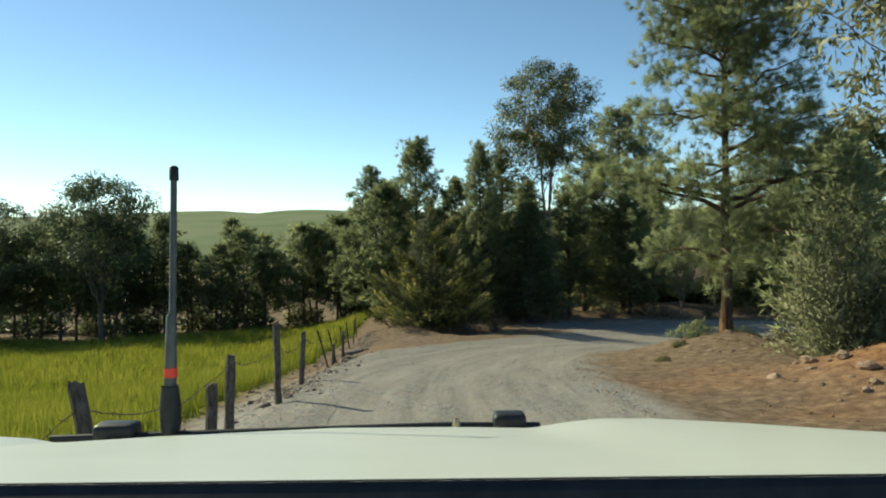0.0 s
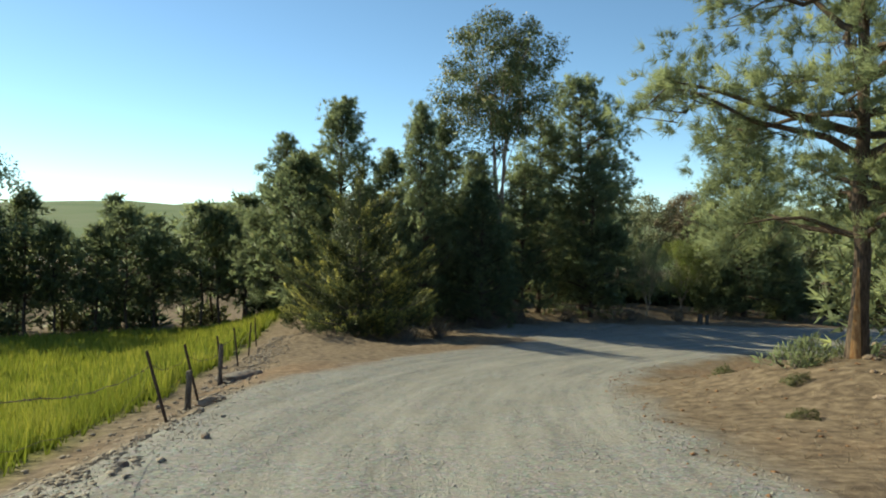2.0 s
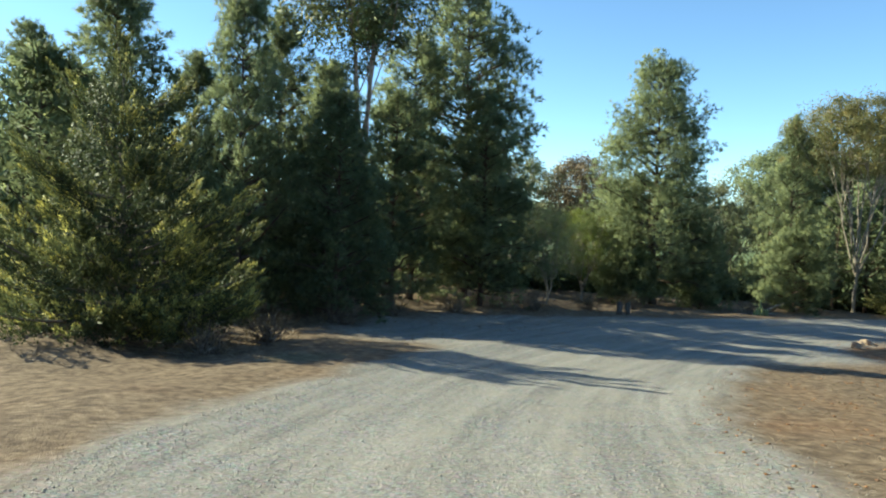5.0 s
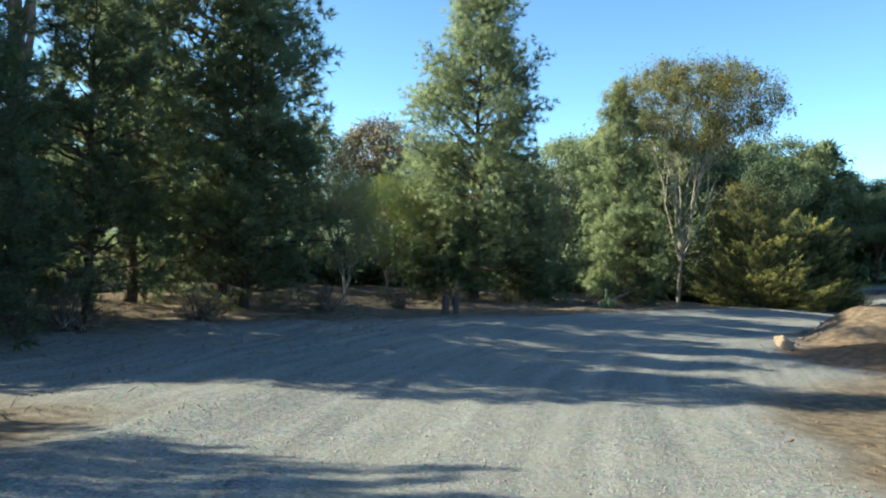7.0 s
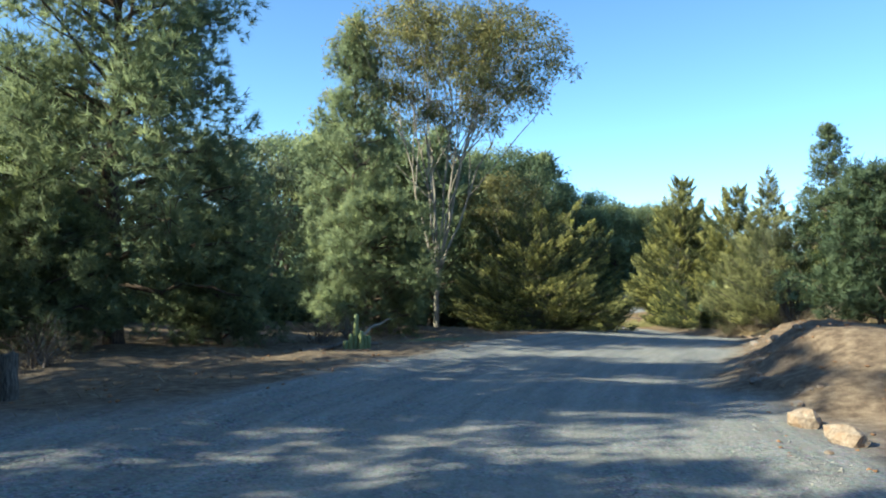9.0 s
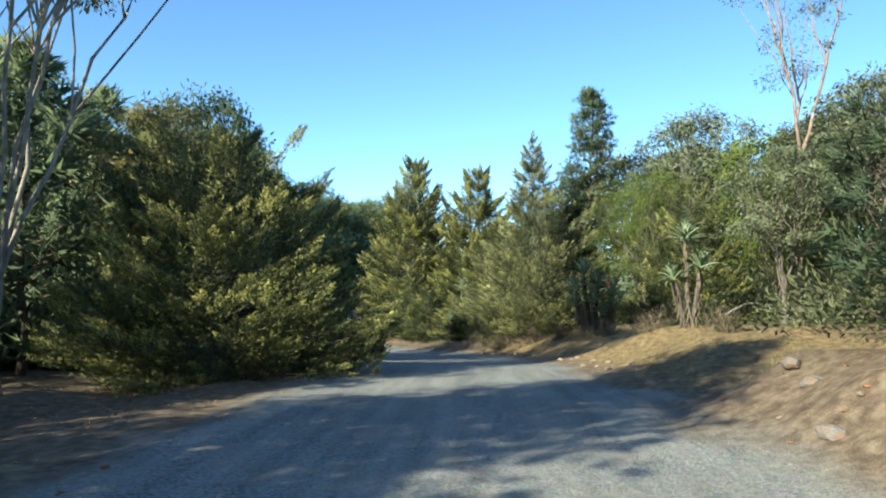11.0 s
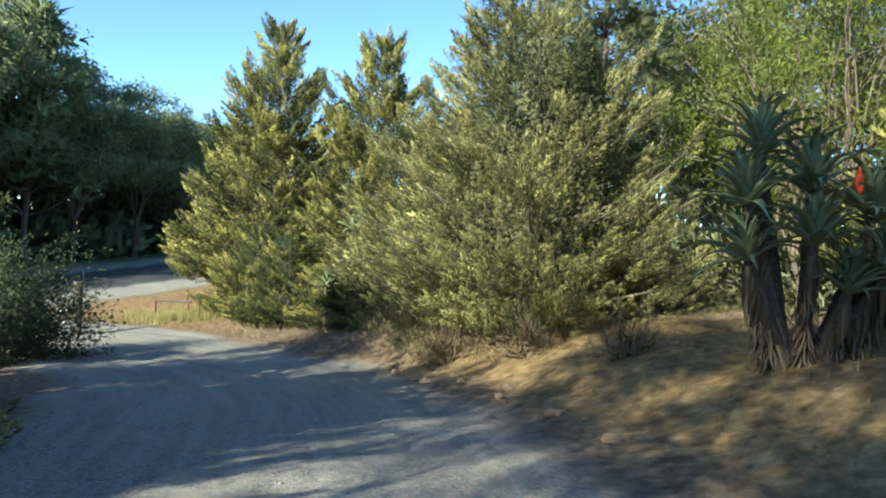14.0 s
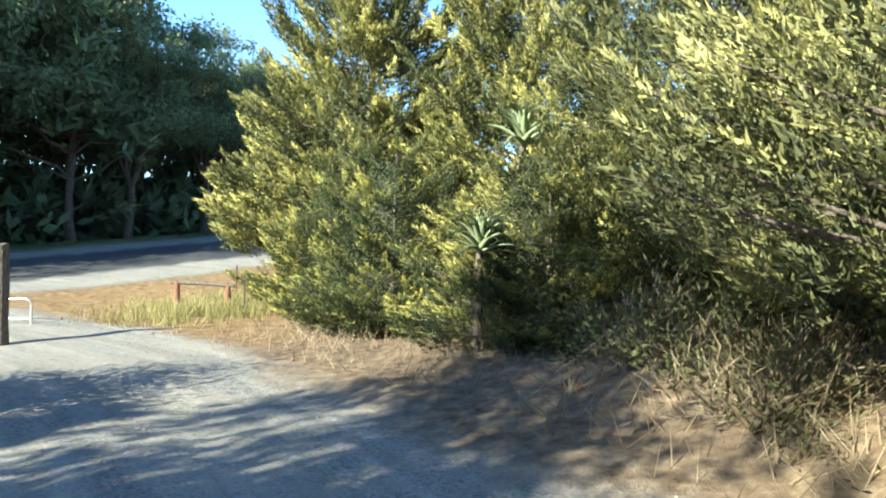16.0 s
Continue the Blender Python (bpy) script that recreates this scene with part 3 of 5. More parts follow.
    # leaves deep in the crown, its inner shade put into their dark colour
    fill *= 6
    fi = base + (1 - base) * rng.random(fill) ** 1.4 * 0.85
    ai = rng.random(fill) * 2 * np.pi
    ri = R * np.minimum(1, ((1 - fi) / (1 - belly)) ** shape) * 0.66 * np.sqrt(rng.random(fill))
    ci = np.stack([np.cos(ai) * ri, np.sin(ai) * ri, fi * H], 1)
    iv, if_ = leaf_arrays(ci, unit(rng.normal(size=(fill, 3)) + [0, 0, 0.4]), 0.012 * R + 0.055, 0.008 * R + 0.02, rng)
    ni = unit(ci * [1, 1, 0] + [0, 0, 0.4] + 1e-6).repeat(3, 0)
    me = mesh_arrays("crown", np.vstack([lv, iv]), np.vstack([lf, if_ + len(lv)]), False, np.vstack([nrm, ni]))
    me.attributes.new("tip_lit", 'FLOAT', 'POINT').data.foreach_set("value", np.concatenate([np.clip(tip_lit, 0, 1), np.zeros(len(iv))]).astype(np.float32))
    bv, bf = tubes(lines, 4)
    tv, tf = tubes([(wiggle(np.zeros(3), np.array([0, 0, H * 0.9]), 10, 0.04, rng), np.linspace(trunk_r, 0.02, 10))], 8)
    return {"trunk": mesh_arrays("trunk", tv, tf, True), "branching": mesh_arrays("branching", bv, bf, True), "crown": me}


def gum_meshes(seed, H, R, fork, stems, clumps, leaves, ll=0.20, lw=0.05, crown_h=0.5, trunk_r=0.2, spread_=0.6, clump_r=0.6, hollow=0.35, flat=0.75, bias=0.3):
    """A gum tree: bare forking limbs and a rounded crown of hanging leaves, open between the clumps."""
    rng = np.random.default_rng(seed)
    lines, tips = [], []
    top = np.array([0.15 * rng.normal(), 0.15 * rng.normal(), fork])
    trunk = (wiggle(np.zeros(3), top, 8, 0.03, rng), np.linspace(trunk_r * 1.15, trunk_r * 0.8, 8))
    cz = H * (1 - crown_h * 0.5)
    for s in range(stems):
        a = 2 * np.pi * (s + 0.6 * rng.random()) / stems
        rr = R * spread_ * (0.35 + 0.65 * rng.random())
        e = np.array([np.cos(a) * rr, np.sin(a) * rr, cz + H * crown_h * 0.2 * rng.normal() * 0.5])
        main = wiggle(top, e, 9, 0.10, rng)
        main[:, 2] += 0.10 * H * np.sin(np.linspace(0, np.pi, 9)) * 0.3
        lines.append((main, np.linspace(trunk_r * 0.5, 0.028, 9)))
        for b_ in range(6):
            j = rng.integers(3, 9)
            a2 = a + rng.normal() * 0.9
            u = rng.random() ** 0.6
            q = np.array([np.cos(a2) * R * u, np.sin(a2) * R * u, cz + H * crown_h * 0.5 * (0.95 * np.sqrt(max(0, 1 - u * u)) * (1 if rng.random() < 0.75 else -0.45))])
            sp = wiggle(main[j], q, 7, 0.09, rng)
            lines.append((sp, np.linspace(0.034, 0.008, 7)))
            tips.append(q)
    # crown clumps over the shell of an ellipsoid
    tips = np.array(tips)
    more = clumps - len(tips)
    if more > 0:
        v = unit(rng.normal(size=(more, 3)) + [0, 0, bias])
        k = hollow + (1 - hollow) * rng.random(more) ** 0.45
        ext = np.stack([v[:, 0] * R * k, v[:, 1] * R * k, cz + v[:, 2] * H * crown_h * 0.5 * k], 1)
        i = rng.integers(0, len(tips), more)
        ext = ext * 0.75 + tips[i] * 0.25
        tips = np.vstack([tips, ext])
    m = len(tips)
    size = clump_r * (0.5 + 0.8 * rng.random(m))
    o = unit(rng.normal(size=(m, leaves, 3))) * (rng.random((m, leaves, 1)) ** 0.5) * 1.7 * np.array([1, 1, flat])
    c = tips[:, None] + o * size[:, None, None] * 0.62
    d = unit(o * 0.6 + np.array([0, 0, -0.55]) + rng.normal(size=o.shape) * 0.6)
    lv, lf = blade_arrays(c.reshape(-1, 3), d.reshape(-1, 3), ll, lw, rng)
    tv, tf = tubes([trunk], 9)
    bv, bf = tubes(lines, 6)
    away = unit(c.reshape(-1, 3) - [0, 0, cz])
    nrm = unit(o.reshape(-1, 3) * 0.6 + away * 0.4 + [0, 0, 0.25] + rng.normal(size=away.shape) * 0.35).repeat(4, 0)
    me = mesh_arrays("crown", lv, lf, False, nrm)
    # leaves paler up each clump: light from above put into the colour
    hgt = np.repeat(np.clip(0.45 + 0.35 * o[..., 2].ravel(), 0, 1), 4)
    me.attributes.new("tip_lit", 'FLOAT', 'POINT').data.foreach_set("value", hgt.astype(np.float32))
    return {"trunk": mesh_arrays("trunk", tv, tf, True), "branching": mesh_arrays("branching", bv, bf, True), "crown": me}


def bush_meshes(seed, R, H, clumps, leaves, ll=0.12, lw=0.04, twigs=20, up=0.3):
    """A bush of stems from the ground with leaves in uneven clumps."""
    rng = np.random.default_rng(seed)
    v = unit(rng.normal(size=(clumps, 3)))
    v[:, 2] = np.abs(v[:, 2])
    k = 0.35 + 0.65 * rng.random(clumps) ** 0.5
    lump = 1 + 0.3 * np.sin(3 * np.arctan2(v[:, 1], v[:, 0]) + seed) + 0.2 * rng.normal(size=clumps)
    c = v * (k * lump)[:, None] * np.array([R, R, H])
    o = unit(rng.normal(size=(clumps, leaves, 3))) * 1.7 * rng.random((clumps, leaves, 1)) ** 0.5
    s = 0.16 * R * (0.6 + 0.8 * rng.random(clumps))
    p = c[:, None] + o * s[:, None, None]
    p[..., 2] = np.maximum(p[..., 2], 0.02)
    d = unit(o * 0.6 + v[:, None] * 0.5 + np.array([0, 0, up]) + rng.normal(size=o.shape) * 0.5)
    lv, lf = blade_arrays(p.reshape(-1, 3), d.reshape(-1, 3), ll, lw, rng)
    lines = [(wiggle(np.array([0.1 * rng.normal(), 0.1 * rng.normal(), 0]), c[rng.integers(clumps)], 6, 0.05, rng), np.linspace(0.03, 0.006, 6)) for _ in range(twigs)]
    bv, bf = tubes(lines, 5)
    nrm = unit(o.reshape(-1, 3) * 0.5 + np.repeat(v, leaves, 0) * 0.5 + [0, 0, 0.25] + rng.normal(size=(clumps * leaves, 3)) * 0.3).repeat(4, 0)
    me = mesh_arrays("crown", lv, lf, False, nrm)
    # upper leaves of a clump carry painted top light, lower ones painted shade
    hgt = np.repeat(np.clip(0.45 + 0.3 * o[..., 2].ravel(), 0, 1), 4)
    me.attributes.new("tip_lit", 'FLOAT', 'POINT').data.foreach_set("value", hgt.astype(np.float32))
    return {"branching": mesh_arrays("branching", bv, bf, True), "crown": me}


def plant(name, label, category, meshes, mats, x, y, rot=0, scale=1.0, group="", z=None):
    ob = thing(name, label, category, x, y, z, rot, scale, group)
    for nm, me in meshes.items():
        tagged(add_part(nm, me, mats.get(nm, mats["branching"]), ob), kind="" if nm == "trunk" else "stuff")
    return ob


# ---- trees: one mesh set for each habit, set out tree by tree ----
PINE_BARK = {"trunk": M_BARK_PINE, "branching": M_BARK_PINE}
GUM_BARK = {"trunk": M_BARK_GUM, "branching": M_BARK_GUM}
GREY_BARK = {"trunk": M_BARK_GREY, "branching": M_BARK_GREY}

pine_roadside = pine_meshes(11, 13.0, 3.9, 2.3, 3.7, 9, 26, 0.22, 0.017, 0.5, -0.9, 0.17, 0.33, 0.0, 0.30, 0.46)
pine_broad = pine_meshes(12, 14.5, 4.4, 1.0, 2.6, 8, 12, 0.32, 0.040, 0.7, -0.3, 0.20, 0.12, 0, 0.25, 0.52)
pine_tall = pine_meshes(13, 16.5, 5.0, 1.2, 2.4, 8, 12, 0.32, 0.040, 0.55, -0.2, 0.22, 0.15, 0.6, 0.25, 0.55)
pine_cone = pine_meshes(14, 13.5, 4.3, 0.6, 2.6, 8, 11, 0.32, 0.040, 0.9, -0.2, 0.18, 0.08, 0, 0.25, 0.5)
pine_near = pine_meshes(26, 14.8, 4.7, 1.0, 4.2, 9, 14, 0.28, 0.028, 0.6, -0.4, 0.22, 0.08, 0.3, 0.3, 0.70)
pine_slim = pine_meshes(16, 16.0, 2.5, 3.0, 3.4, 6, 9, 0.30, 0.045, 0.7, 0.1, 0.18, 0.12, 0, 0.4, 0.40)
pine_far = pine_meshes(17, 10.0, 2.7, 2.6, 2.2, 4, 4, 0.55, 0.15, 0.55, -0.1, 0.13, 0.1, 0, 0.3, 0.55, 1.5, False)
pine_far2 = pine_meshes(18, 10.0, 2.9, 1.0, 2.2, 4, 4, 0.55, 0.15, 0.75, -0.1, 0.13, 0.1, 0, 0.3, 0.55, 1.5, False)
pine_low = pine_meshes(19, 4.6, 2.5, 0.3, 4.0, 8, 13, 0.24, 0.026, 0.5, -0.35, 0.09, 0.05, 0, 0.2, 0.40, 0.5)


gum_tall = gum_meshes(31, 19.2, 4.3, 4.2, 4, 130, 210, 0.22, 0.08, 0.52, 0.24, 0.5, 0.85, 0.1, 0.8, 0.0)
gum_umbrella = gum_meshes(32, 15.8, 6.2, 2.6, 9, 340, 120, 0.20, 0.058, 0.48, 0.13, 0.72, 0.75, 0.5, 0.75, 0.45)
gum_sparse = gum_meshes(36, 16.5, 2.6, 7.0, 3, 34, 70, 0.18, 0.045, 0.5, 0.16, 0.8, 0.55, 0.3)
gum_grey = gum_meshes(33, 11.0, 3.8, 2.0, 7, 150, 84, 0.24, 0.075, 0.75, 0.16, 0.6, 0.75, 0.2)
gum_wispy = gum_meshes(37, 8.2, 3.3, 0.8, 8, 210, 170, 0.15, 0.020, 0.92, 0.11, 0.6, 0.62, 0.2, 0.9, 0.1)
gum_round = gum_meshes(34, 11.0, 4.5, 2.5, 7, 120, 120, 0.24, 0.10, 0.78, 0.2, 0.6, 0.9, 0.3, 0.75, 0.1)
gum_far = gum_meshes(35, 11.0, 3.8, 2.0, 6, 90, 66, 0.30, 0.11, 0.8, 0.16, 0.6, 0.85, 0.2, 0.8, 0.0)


def gum(label, me, mat, x, y, rot, k=1.0, barks=None, group=""):
    return plant("gum_tree", label, "tree", me, {**(barks or GUM_BARK), "crown": mat}, x, y, rot, k, group)


def pine(label, me, mat, x, y, rot, k=1.0, group=""):
    return plant("pine_tree", label, "tree", me, {**PINE_BARK, "crown": mat}, x, y, rot, k, group)


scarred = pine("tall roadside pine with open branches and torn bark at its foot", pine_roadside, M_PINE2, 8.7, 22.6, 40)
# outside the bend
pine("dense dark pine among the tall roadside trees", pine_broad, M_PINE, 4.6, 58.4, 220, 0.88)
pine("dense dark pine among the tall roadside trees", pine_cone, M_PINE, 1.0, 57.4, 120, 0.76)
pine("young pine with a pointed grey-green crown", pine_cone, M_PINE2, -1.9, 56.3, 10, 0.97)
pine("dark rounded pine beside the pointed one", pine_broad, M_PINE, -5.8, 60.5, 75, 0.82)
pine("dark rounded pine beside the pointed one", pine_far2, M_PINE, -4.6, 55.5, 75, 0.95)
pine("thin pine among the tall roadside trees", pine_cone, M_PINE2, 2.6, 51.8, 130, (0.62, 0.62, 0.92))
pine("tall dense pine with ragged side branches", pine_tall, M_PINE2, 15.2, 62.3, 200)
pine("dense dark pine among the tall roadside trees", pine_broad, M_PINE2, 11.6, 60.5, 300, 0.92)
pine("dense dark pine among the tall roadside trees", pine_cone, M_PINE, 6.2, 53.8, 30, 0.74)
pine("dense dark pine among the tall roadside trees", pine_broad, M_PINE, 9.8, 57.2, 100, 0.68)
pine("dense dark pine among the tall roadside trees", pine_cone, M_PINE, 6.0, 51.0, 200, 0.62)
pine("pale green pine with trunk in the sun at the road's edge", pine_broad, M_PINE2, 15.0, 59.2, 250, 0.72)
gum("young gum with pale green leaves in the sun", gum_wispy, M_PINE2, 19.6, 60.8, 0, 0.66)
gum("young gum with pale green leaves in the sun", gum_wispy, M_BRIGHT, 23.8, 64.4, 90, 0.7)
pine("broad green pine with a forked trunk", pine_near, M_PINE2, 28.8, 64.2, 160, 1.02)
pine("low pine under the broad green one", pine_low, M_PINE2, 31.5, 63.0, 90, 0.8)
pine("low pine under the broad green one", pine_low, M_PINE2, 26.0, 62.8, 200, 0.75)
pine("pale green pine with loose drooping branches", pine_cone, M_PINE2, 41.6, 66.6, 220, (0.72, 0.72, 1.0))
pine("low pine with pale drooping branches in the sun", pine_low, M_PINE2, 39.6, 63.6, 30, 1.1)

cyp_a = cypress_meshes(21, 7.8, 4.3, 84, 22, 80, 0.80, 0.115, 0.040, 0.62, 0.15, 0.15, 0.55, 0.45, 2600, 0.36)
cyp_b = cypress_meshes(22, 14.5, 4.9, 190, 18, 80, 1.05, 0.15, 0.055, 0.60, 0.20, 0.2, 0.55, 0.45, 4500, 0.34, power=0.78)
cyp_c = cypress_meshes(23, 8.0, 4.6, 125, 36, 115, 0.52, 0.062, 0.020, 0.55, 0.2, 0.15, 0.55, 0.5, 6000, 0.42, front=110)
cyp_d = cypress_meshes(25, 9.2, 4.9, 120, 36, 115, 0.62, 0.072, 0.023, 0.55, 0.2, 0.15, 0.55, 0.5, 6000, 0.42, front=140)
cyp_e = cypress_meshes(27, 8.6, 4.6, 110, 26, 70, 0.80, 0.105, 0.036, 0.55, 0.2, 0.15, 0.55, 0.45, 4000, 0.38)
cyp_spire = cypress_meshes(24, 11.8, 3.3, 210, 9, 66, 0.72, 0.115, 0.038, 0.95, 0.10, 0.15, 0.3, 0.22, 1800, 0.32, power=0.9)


def cypress(label, me, x, y, rot, k=1.0, mat=None):
    return plant("cypress_tree", label, "tree", me, {**GREY_BARK, "crown": mat or M_CYP}, x, y, rot, k)


cypress("dense golden-green cypress at the corner of the road", cyp_a, -0.7, 45.4, 0, (0.84, 0.84, 1.0), M_CYP_SHADED)
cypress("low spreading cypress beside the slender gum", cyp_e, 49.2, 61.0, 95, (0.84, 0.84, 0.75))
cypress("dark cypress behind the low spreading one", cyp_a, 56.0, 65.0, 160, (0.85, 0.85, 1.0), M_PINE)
cypress("big shaded cypress with sunlit tips beside the road", cyp_e, 61.2, 64.6, 200, (0.86, 0.86, 0.90), M_CYP_SHADED)
cypress("big shaded cypress with sunlit tips beside the road", cyp_a, 65.8, 67.4, 70, (0.75, 0.75, 0.85), M_CYP_SHADED)
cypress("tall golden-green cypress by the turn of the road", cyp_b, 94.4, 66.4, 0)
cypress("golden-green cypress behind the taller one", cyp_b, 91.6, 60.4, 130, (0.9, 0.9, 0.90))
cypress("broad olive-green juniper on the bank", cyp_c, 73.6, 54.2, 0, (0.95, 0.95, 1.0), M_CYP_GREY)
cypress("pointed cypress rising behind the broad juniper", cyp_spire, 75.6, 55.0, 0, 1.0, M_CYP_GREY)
# brush in shade, carried by the darker scale colour
cypress("low dark cypress growth at the road's edge", cyp_a, 84.2, 63.0, 40, (0.58, 0.58, 0.55), M_CYP_SHADED)
cypress("low dark cypress growth at the road's edge", cyp_a, 88.2, 65.2, 150, (0.60, 0.60, 0.62), M_CYP_SHADED)
cypress("low dark cypress growth at the road's edge", cyp_a, 80.6, 59.6, 260, (0.55, 0.55, 0.45), M_CYP_SHADED)
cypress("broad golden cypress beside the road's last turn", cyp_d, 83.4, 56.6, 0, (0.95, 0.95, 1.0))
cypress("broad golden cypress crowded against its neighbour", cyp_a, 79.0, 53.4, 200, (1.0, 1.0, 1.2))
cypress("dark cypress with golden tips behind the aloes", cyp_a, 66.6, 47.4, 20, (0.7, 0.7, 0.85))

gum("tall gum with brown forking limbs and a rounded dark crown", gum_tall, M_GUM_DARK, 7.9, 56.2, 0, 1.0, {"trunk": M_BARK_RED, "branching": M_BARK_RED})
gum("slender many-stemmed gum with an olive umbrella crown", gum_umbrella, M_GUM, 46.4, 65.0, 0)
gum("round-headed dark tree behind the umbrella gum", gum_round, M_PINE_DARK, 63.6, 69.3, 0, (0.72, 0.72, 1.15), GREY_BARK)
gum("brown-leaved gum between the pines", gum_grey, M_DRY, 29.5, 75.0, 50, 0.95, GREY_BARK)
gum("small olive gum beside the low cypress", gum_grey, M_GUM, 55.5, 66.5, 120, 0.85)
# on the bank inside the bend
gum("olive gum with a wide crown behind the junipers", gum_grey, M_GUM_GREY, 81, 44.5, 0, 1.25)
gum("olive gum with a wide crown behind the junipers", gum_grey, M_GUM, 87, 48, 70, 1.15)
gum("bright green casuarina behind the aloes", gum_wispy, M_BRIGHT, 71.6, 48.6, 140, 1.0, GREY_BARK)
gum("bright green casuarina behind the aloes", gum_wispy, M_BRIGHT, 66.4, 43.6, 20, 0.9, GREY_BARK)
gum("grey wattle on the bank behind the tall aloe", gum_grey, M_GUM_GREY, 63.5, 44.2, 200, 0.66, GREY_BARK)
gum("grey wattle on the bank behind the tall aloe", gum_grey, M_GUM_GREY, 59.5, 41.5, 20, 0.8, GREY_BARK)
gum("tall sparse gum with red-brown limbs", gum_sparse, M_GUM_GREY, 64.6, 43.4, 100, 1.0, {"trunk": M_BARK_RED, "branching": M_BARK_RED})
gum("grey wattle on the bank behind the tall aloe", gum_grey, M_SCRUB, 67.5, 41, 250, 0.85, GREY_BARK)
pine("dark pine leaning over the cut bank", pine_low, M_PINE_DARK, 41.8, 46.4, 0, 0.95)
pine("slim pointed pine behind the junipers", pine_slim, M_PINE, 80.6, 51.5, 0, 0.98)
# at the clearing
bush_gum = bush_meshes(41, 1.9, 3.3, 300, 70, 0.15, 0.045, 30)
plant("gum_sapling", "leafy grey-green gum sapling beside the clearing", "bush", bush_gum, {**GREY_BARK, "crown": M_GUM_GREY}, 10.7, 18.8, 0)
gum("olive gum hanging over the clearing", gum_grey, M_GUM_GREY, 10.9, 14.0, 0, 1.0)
for x, y, k in ((16.5, 31.5, 0.95), (20, 35, 1.1), (14.8, 27.5, 0.8), (22.5, 31, 1.2)):
    pine("green pine behind the clearing", pine_far2, M_PINE2, x, y, 70 * x, k, "clearing pines")
# dark trees left of the far road; verge shade goes into their needle colour
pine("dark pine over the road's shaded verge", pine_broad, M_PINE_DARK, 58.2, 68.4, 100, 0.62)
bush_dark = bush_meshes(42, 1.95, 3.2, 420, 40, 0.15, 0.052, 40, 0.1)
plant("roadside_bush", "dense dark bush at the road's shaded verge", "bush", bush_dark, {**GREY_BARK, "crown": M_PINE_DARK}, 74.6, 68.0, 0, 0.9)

bush_mid = bush_meshes(44, 2.0, 1.7, 140, 18, 0.20, 0.05, 24)
bush_far = bush_meshes(43, 2.0, 1.6, 80, 11, 0.50, 0.20, 4)
# wood beyond the paddock
rng = np.random.default_rng(5)
for i in range(40):
    x = -48 + i * 1.15 + rng.normal() * 0.5
    y = 63 + (i % 2) * 4 + 2.5 * rng.random() + 0.03 * (x + 44)
    k = rng.integers(3)
    pine("dark pine in the wood behind the paddock", (pine_far, pine_far2, pine_far)[k], (M_PINE2, M_PINE, M_PINE2)[k], x, y, rng.random() * 360,
         (0.92, 0.9, 0.78)[k] * (0.85 + 0.3 * rng.random()), "paddock wood")
gum("large dark round-headed tree at the paddock's edge", gum_round, M_PINE_DARK, -28.0, 60, 20, (1.2, 1.2, 1.25), GREY_BARK)
gum("large dark round-headed tree at the paddock's edge", gum_round, M_PINE_DARK, -38.0, 61, 120, (1.15, 1.15, 1.1), GREY_BARK)
# wood outside the bend
for i in range(32):
    x = -10 + i * 2.4 + rng.normal() * 0.6
    y = 68.5 + (i % 2) * 4 + 3 * rng.random()
    k = rng.integers(3)
    if 21 < x < 46:
        if i % 2:
            gum("pale thin gum of the wood outside the bend", gum_far, M_GUM_GREY, x, y + 4, 50 * i, 0.9, None, "pale gums")
        continue
    plant("wood_tree", "tree of the mixed wood outside the bend", "tree", (pine_far, pine_far2, gum_far)[k],
          {**PINE_BARK, "crown": (M_PINE2, M_PINE, M_GUM_DARK)[k]}, x, y, rng.random() * 360, (0.9, 0.9, 0.75)[k] * (0.8 + 0.35 * rng.random()), "bend wood")
for x in (30.5, 34, 37, 40.5, 44, 47.5):
    pine("low young pine of the wood outside the bend", pine_far2, M_PINE2, x, 79.5, 40 * x, 0.62, "young pines")
for i in range(70):
    x = -50 + i * 1.75 + rng.normal() * 0.5
    y = 72 + 3 * rng.random() if x > -8 else 70 + 3 * rng.random()
    if x < -8 and i % 3:
        continue
    plant("understorey_bush", "dark scrub between the trunks of the wood", "bush", bush_far, {**GREY_BARK, "crown": (M_PINE_DARK, M_SCRUB)[i % 2]}, x, y, rng.random() * 360,
          0.8 + 0.5 * rng.random(), "wood scrub")
# dark row behind the wide road
for i in range(30):
    u = -24 + i * 2.7 + rng.normal() * 0.5
    d = 21 + 4 * (i % 2)
    x, y = 89.2 + 0.378 * d + 0.926 * u, 76.4 + 0.926 * d - 0.378 * u
    plant("row_tree", "dark tree in the row behind the wide road", "tree", (gum_round, gum_round, pine_far2)[i % 3], {**PINE_BARK, "crown": M_PINE2}, x, y, rng.random() * 360,
          (2.1 if u < 18 else 1.3) * (0.8 + 0.3 * rng.random()), "far row")
    plant("understorey_bush", "dark scrub below the row of trees", "bush", bush_far, {**GREY_BARK, "crown": M_PINE}, x + 2, y + 4, rng.random() * 360, 2.5, "row scrub")
for i in range(14):
    u = -6 + i * 4.0
    plant("row_tree", "dark tree in the row behind the wide road", "tree", gum_round, {**PINE_BARK, "crown": M_PINE}, 89.2 + 0.378 * 32 + 0.926 * u, 76.4 + 0.926 * 32 - 0.378 * u, 70 * i,
          (1.5, 1.5, 1.25), "far row")
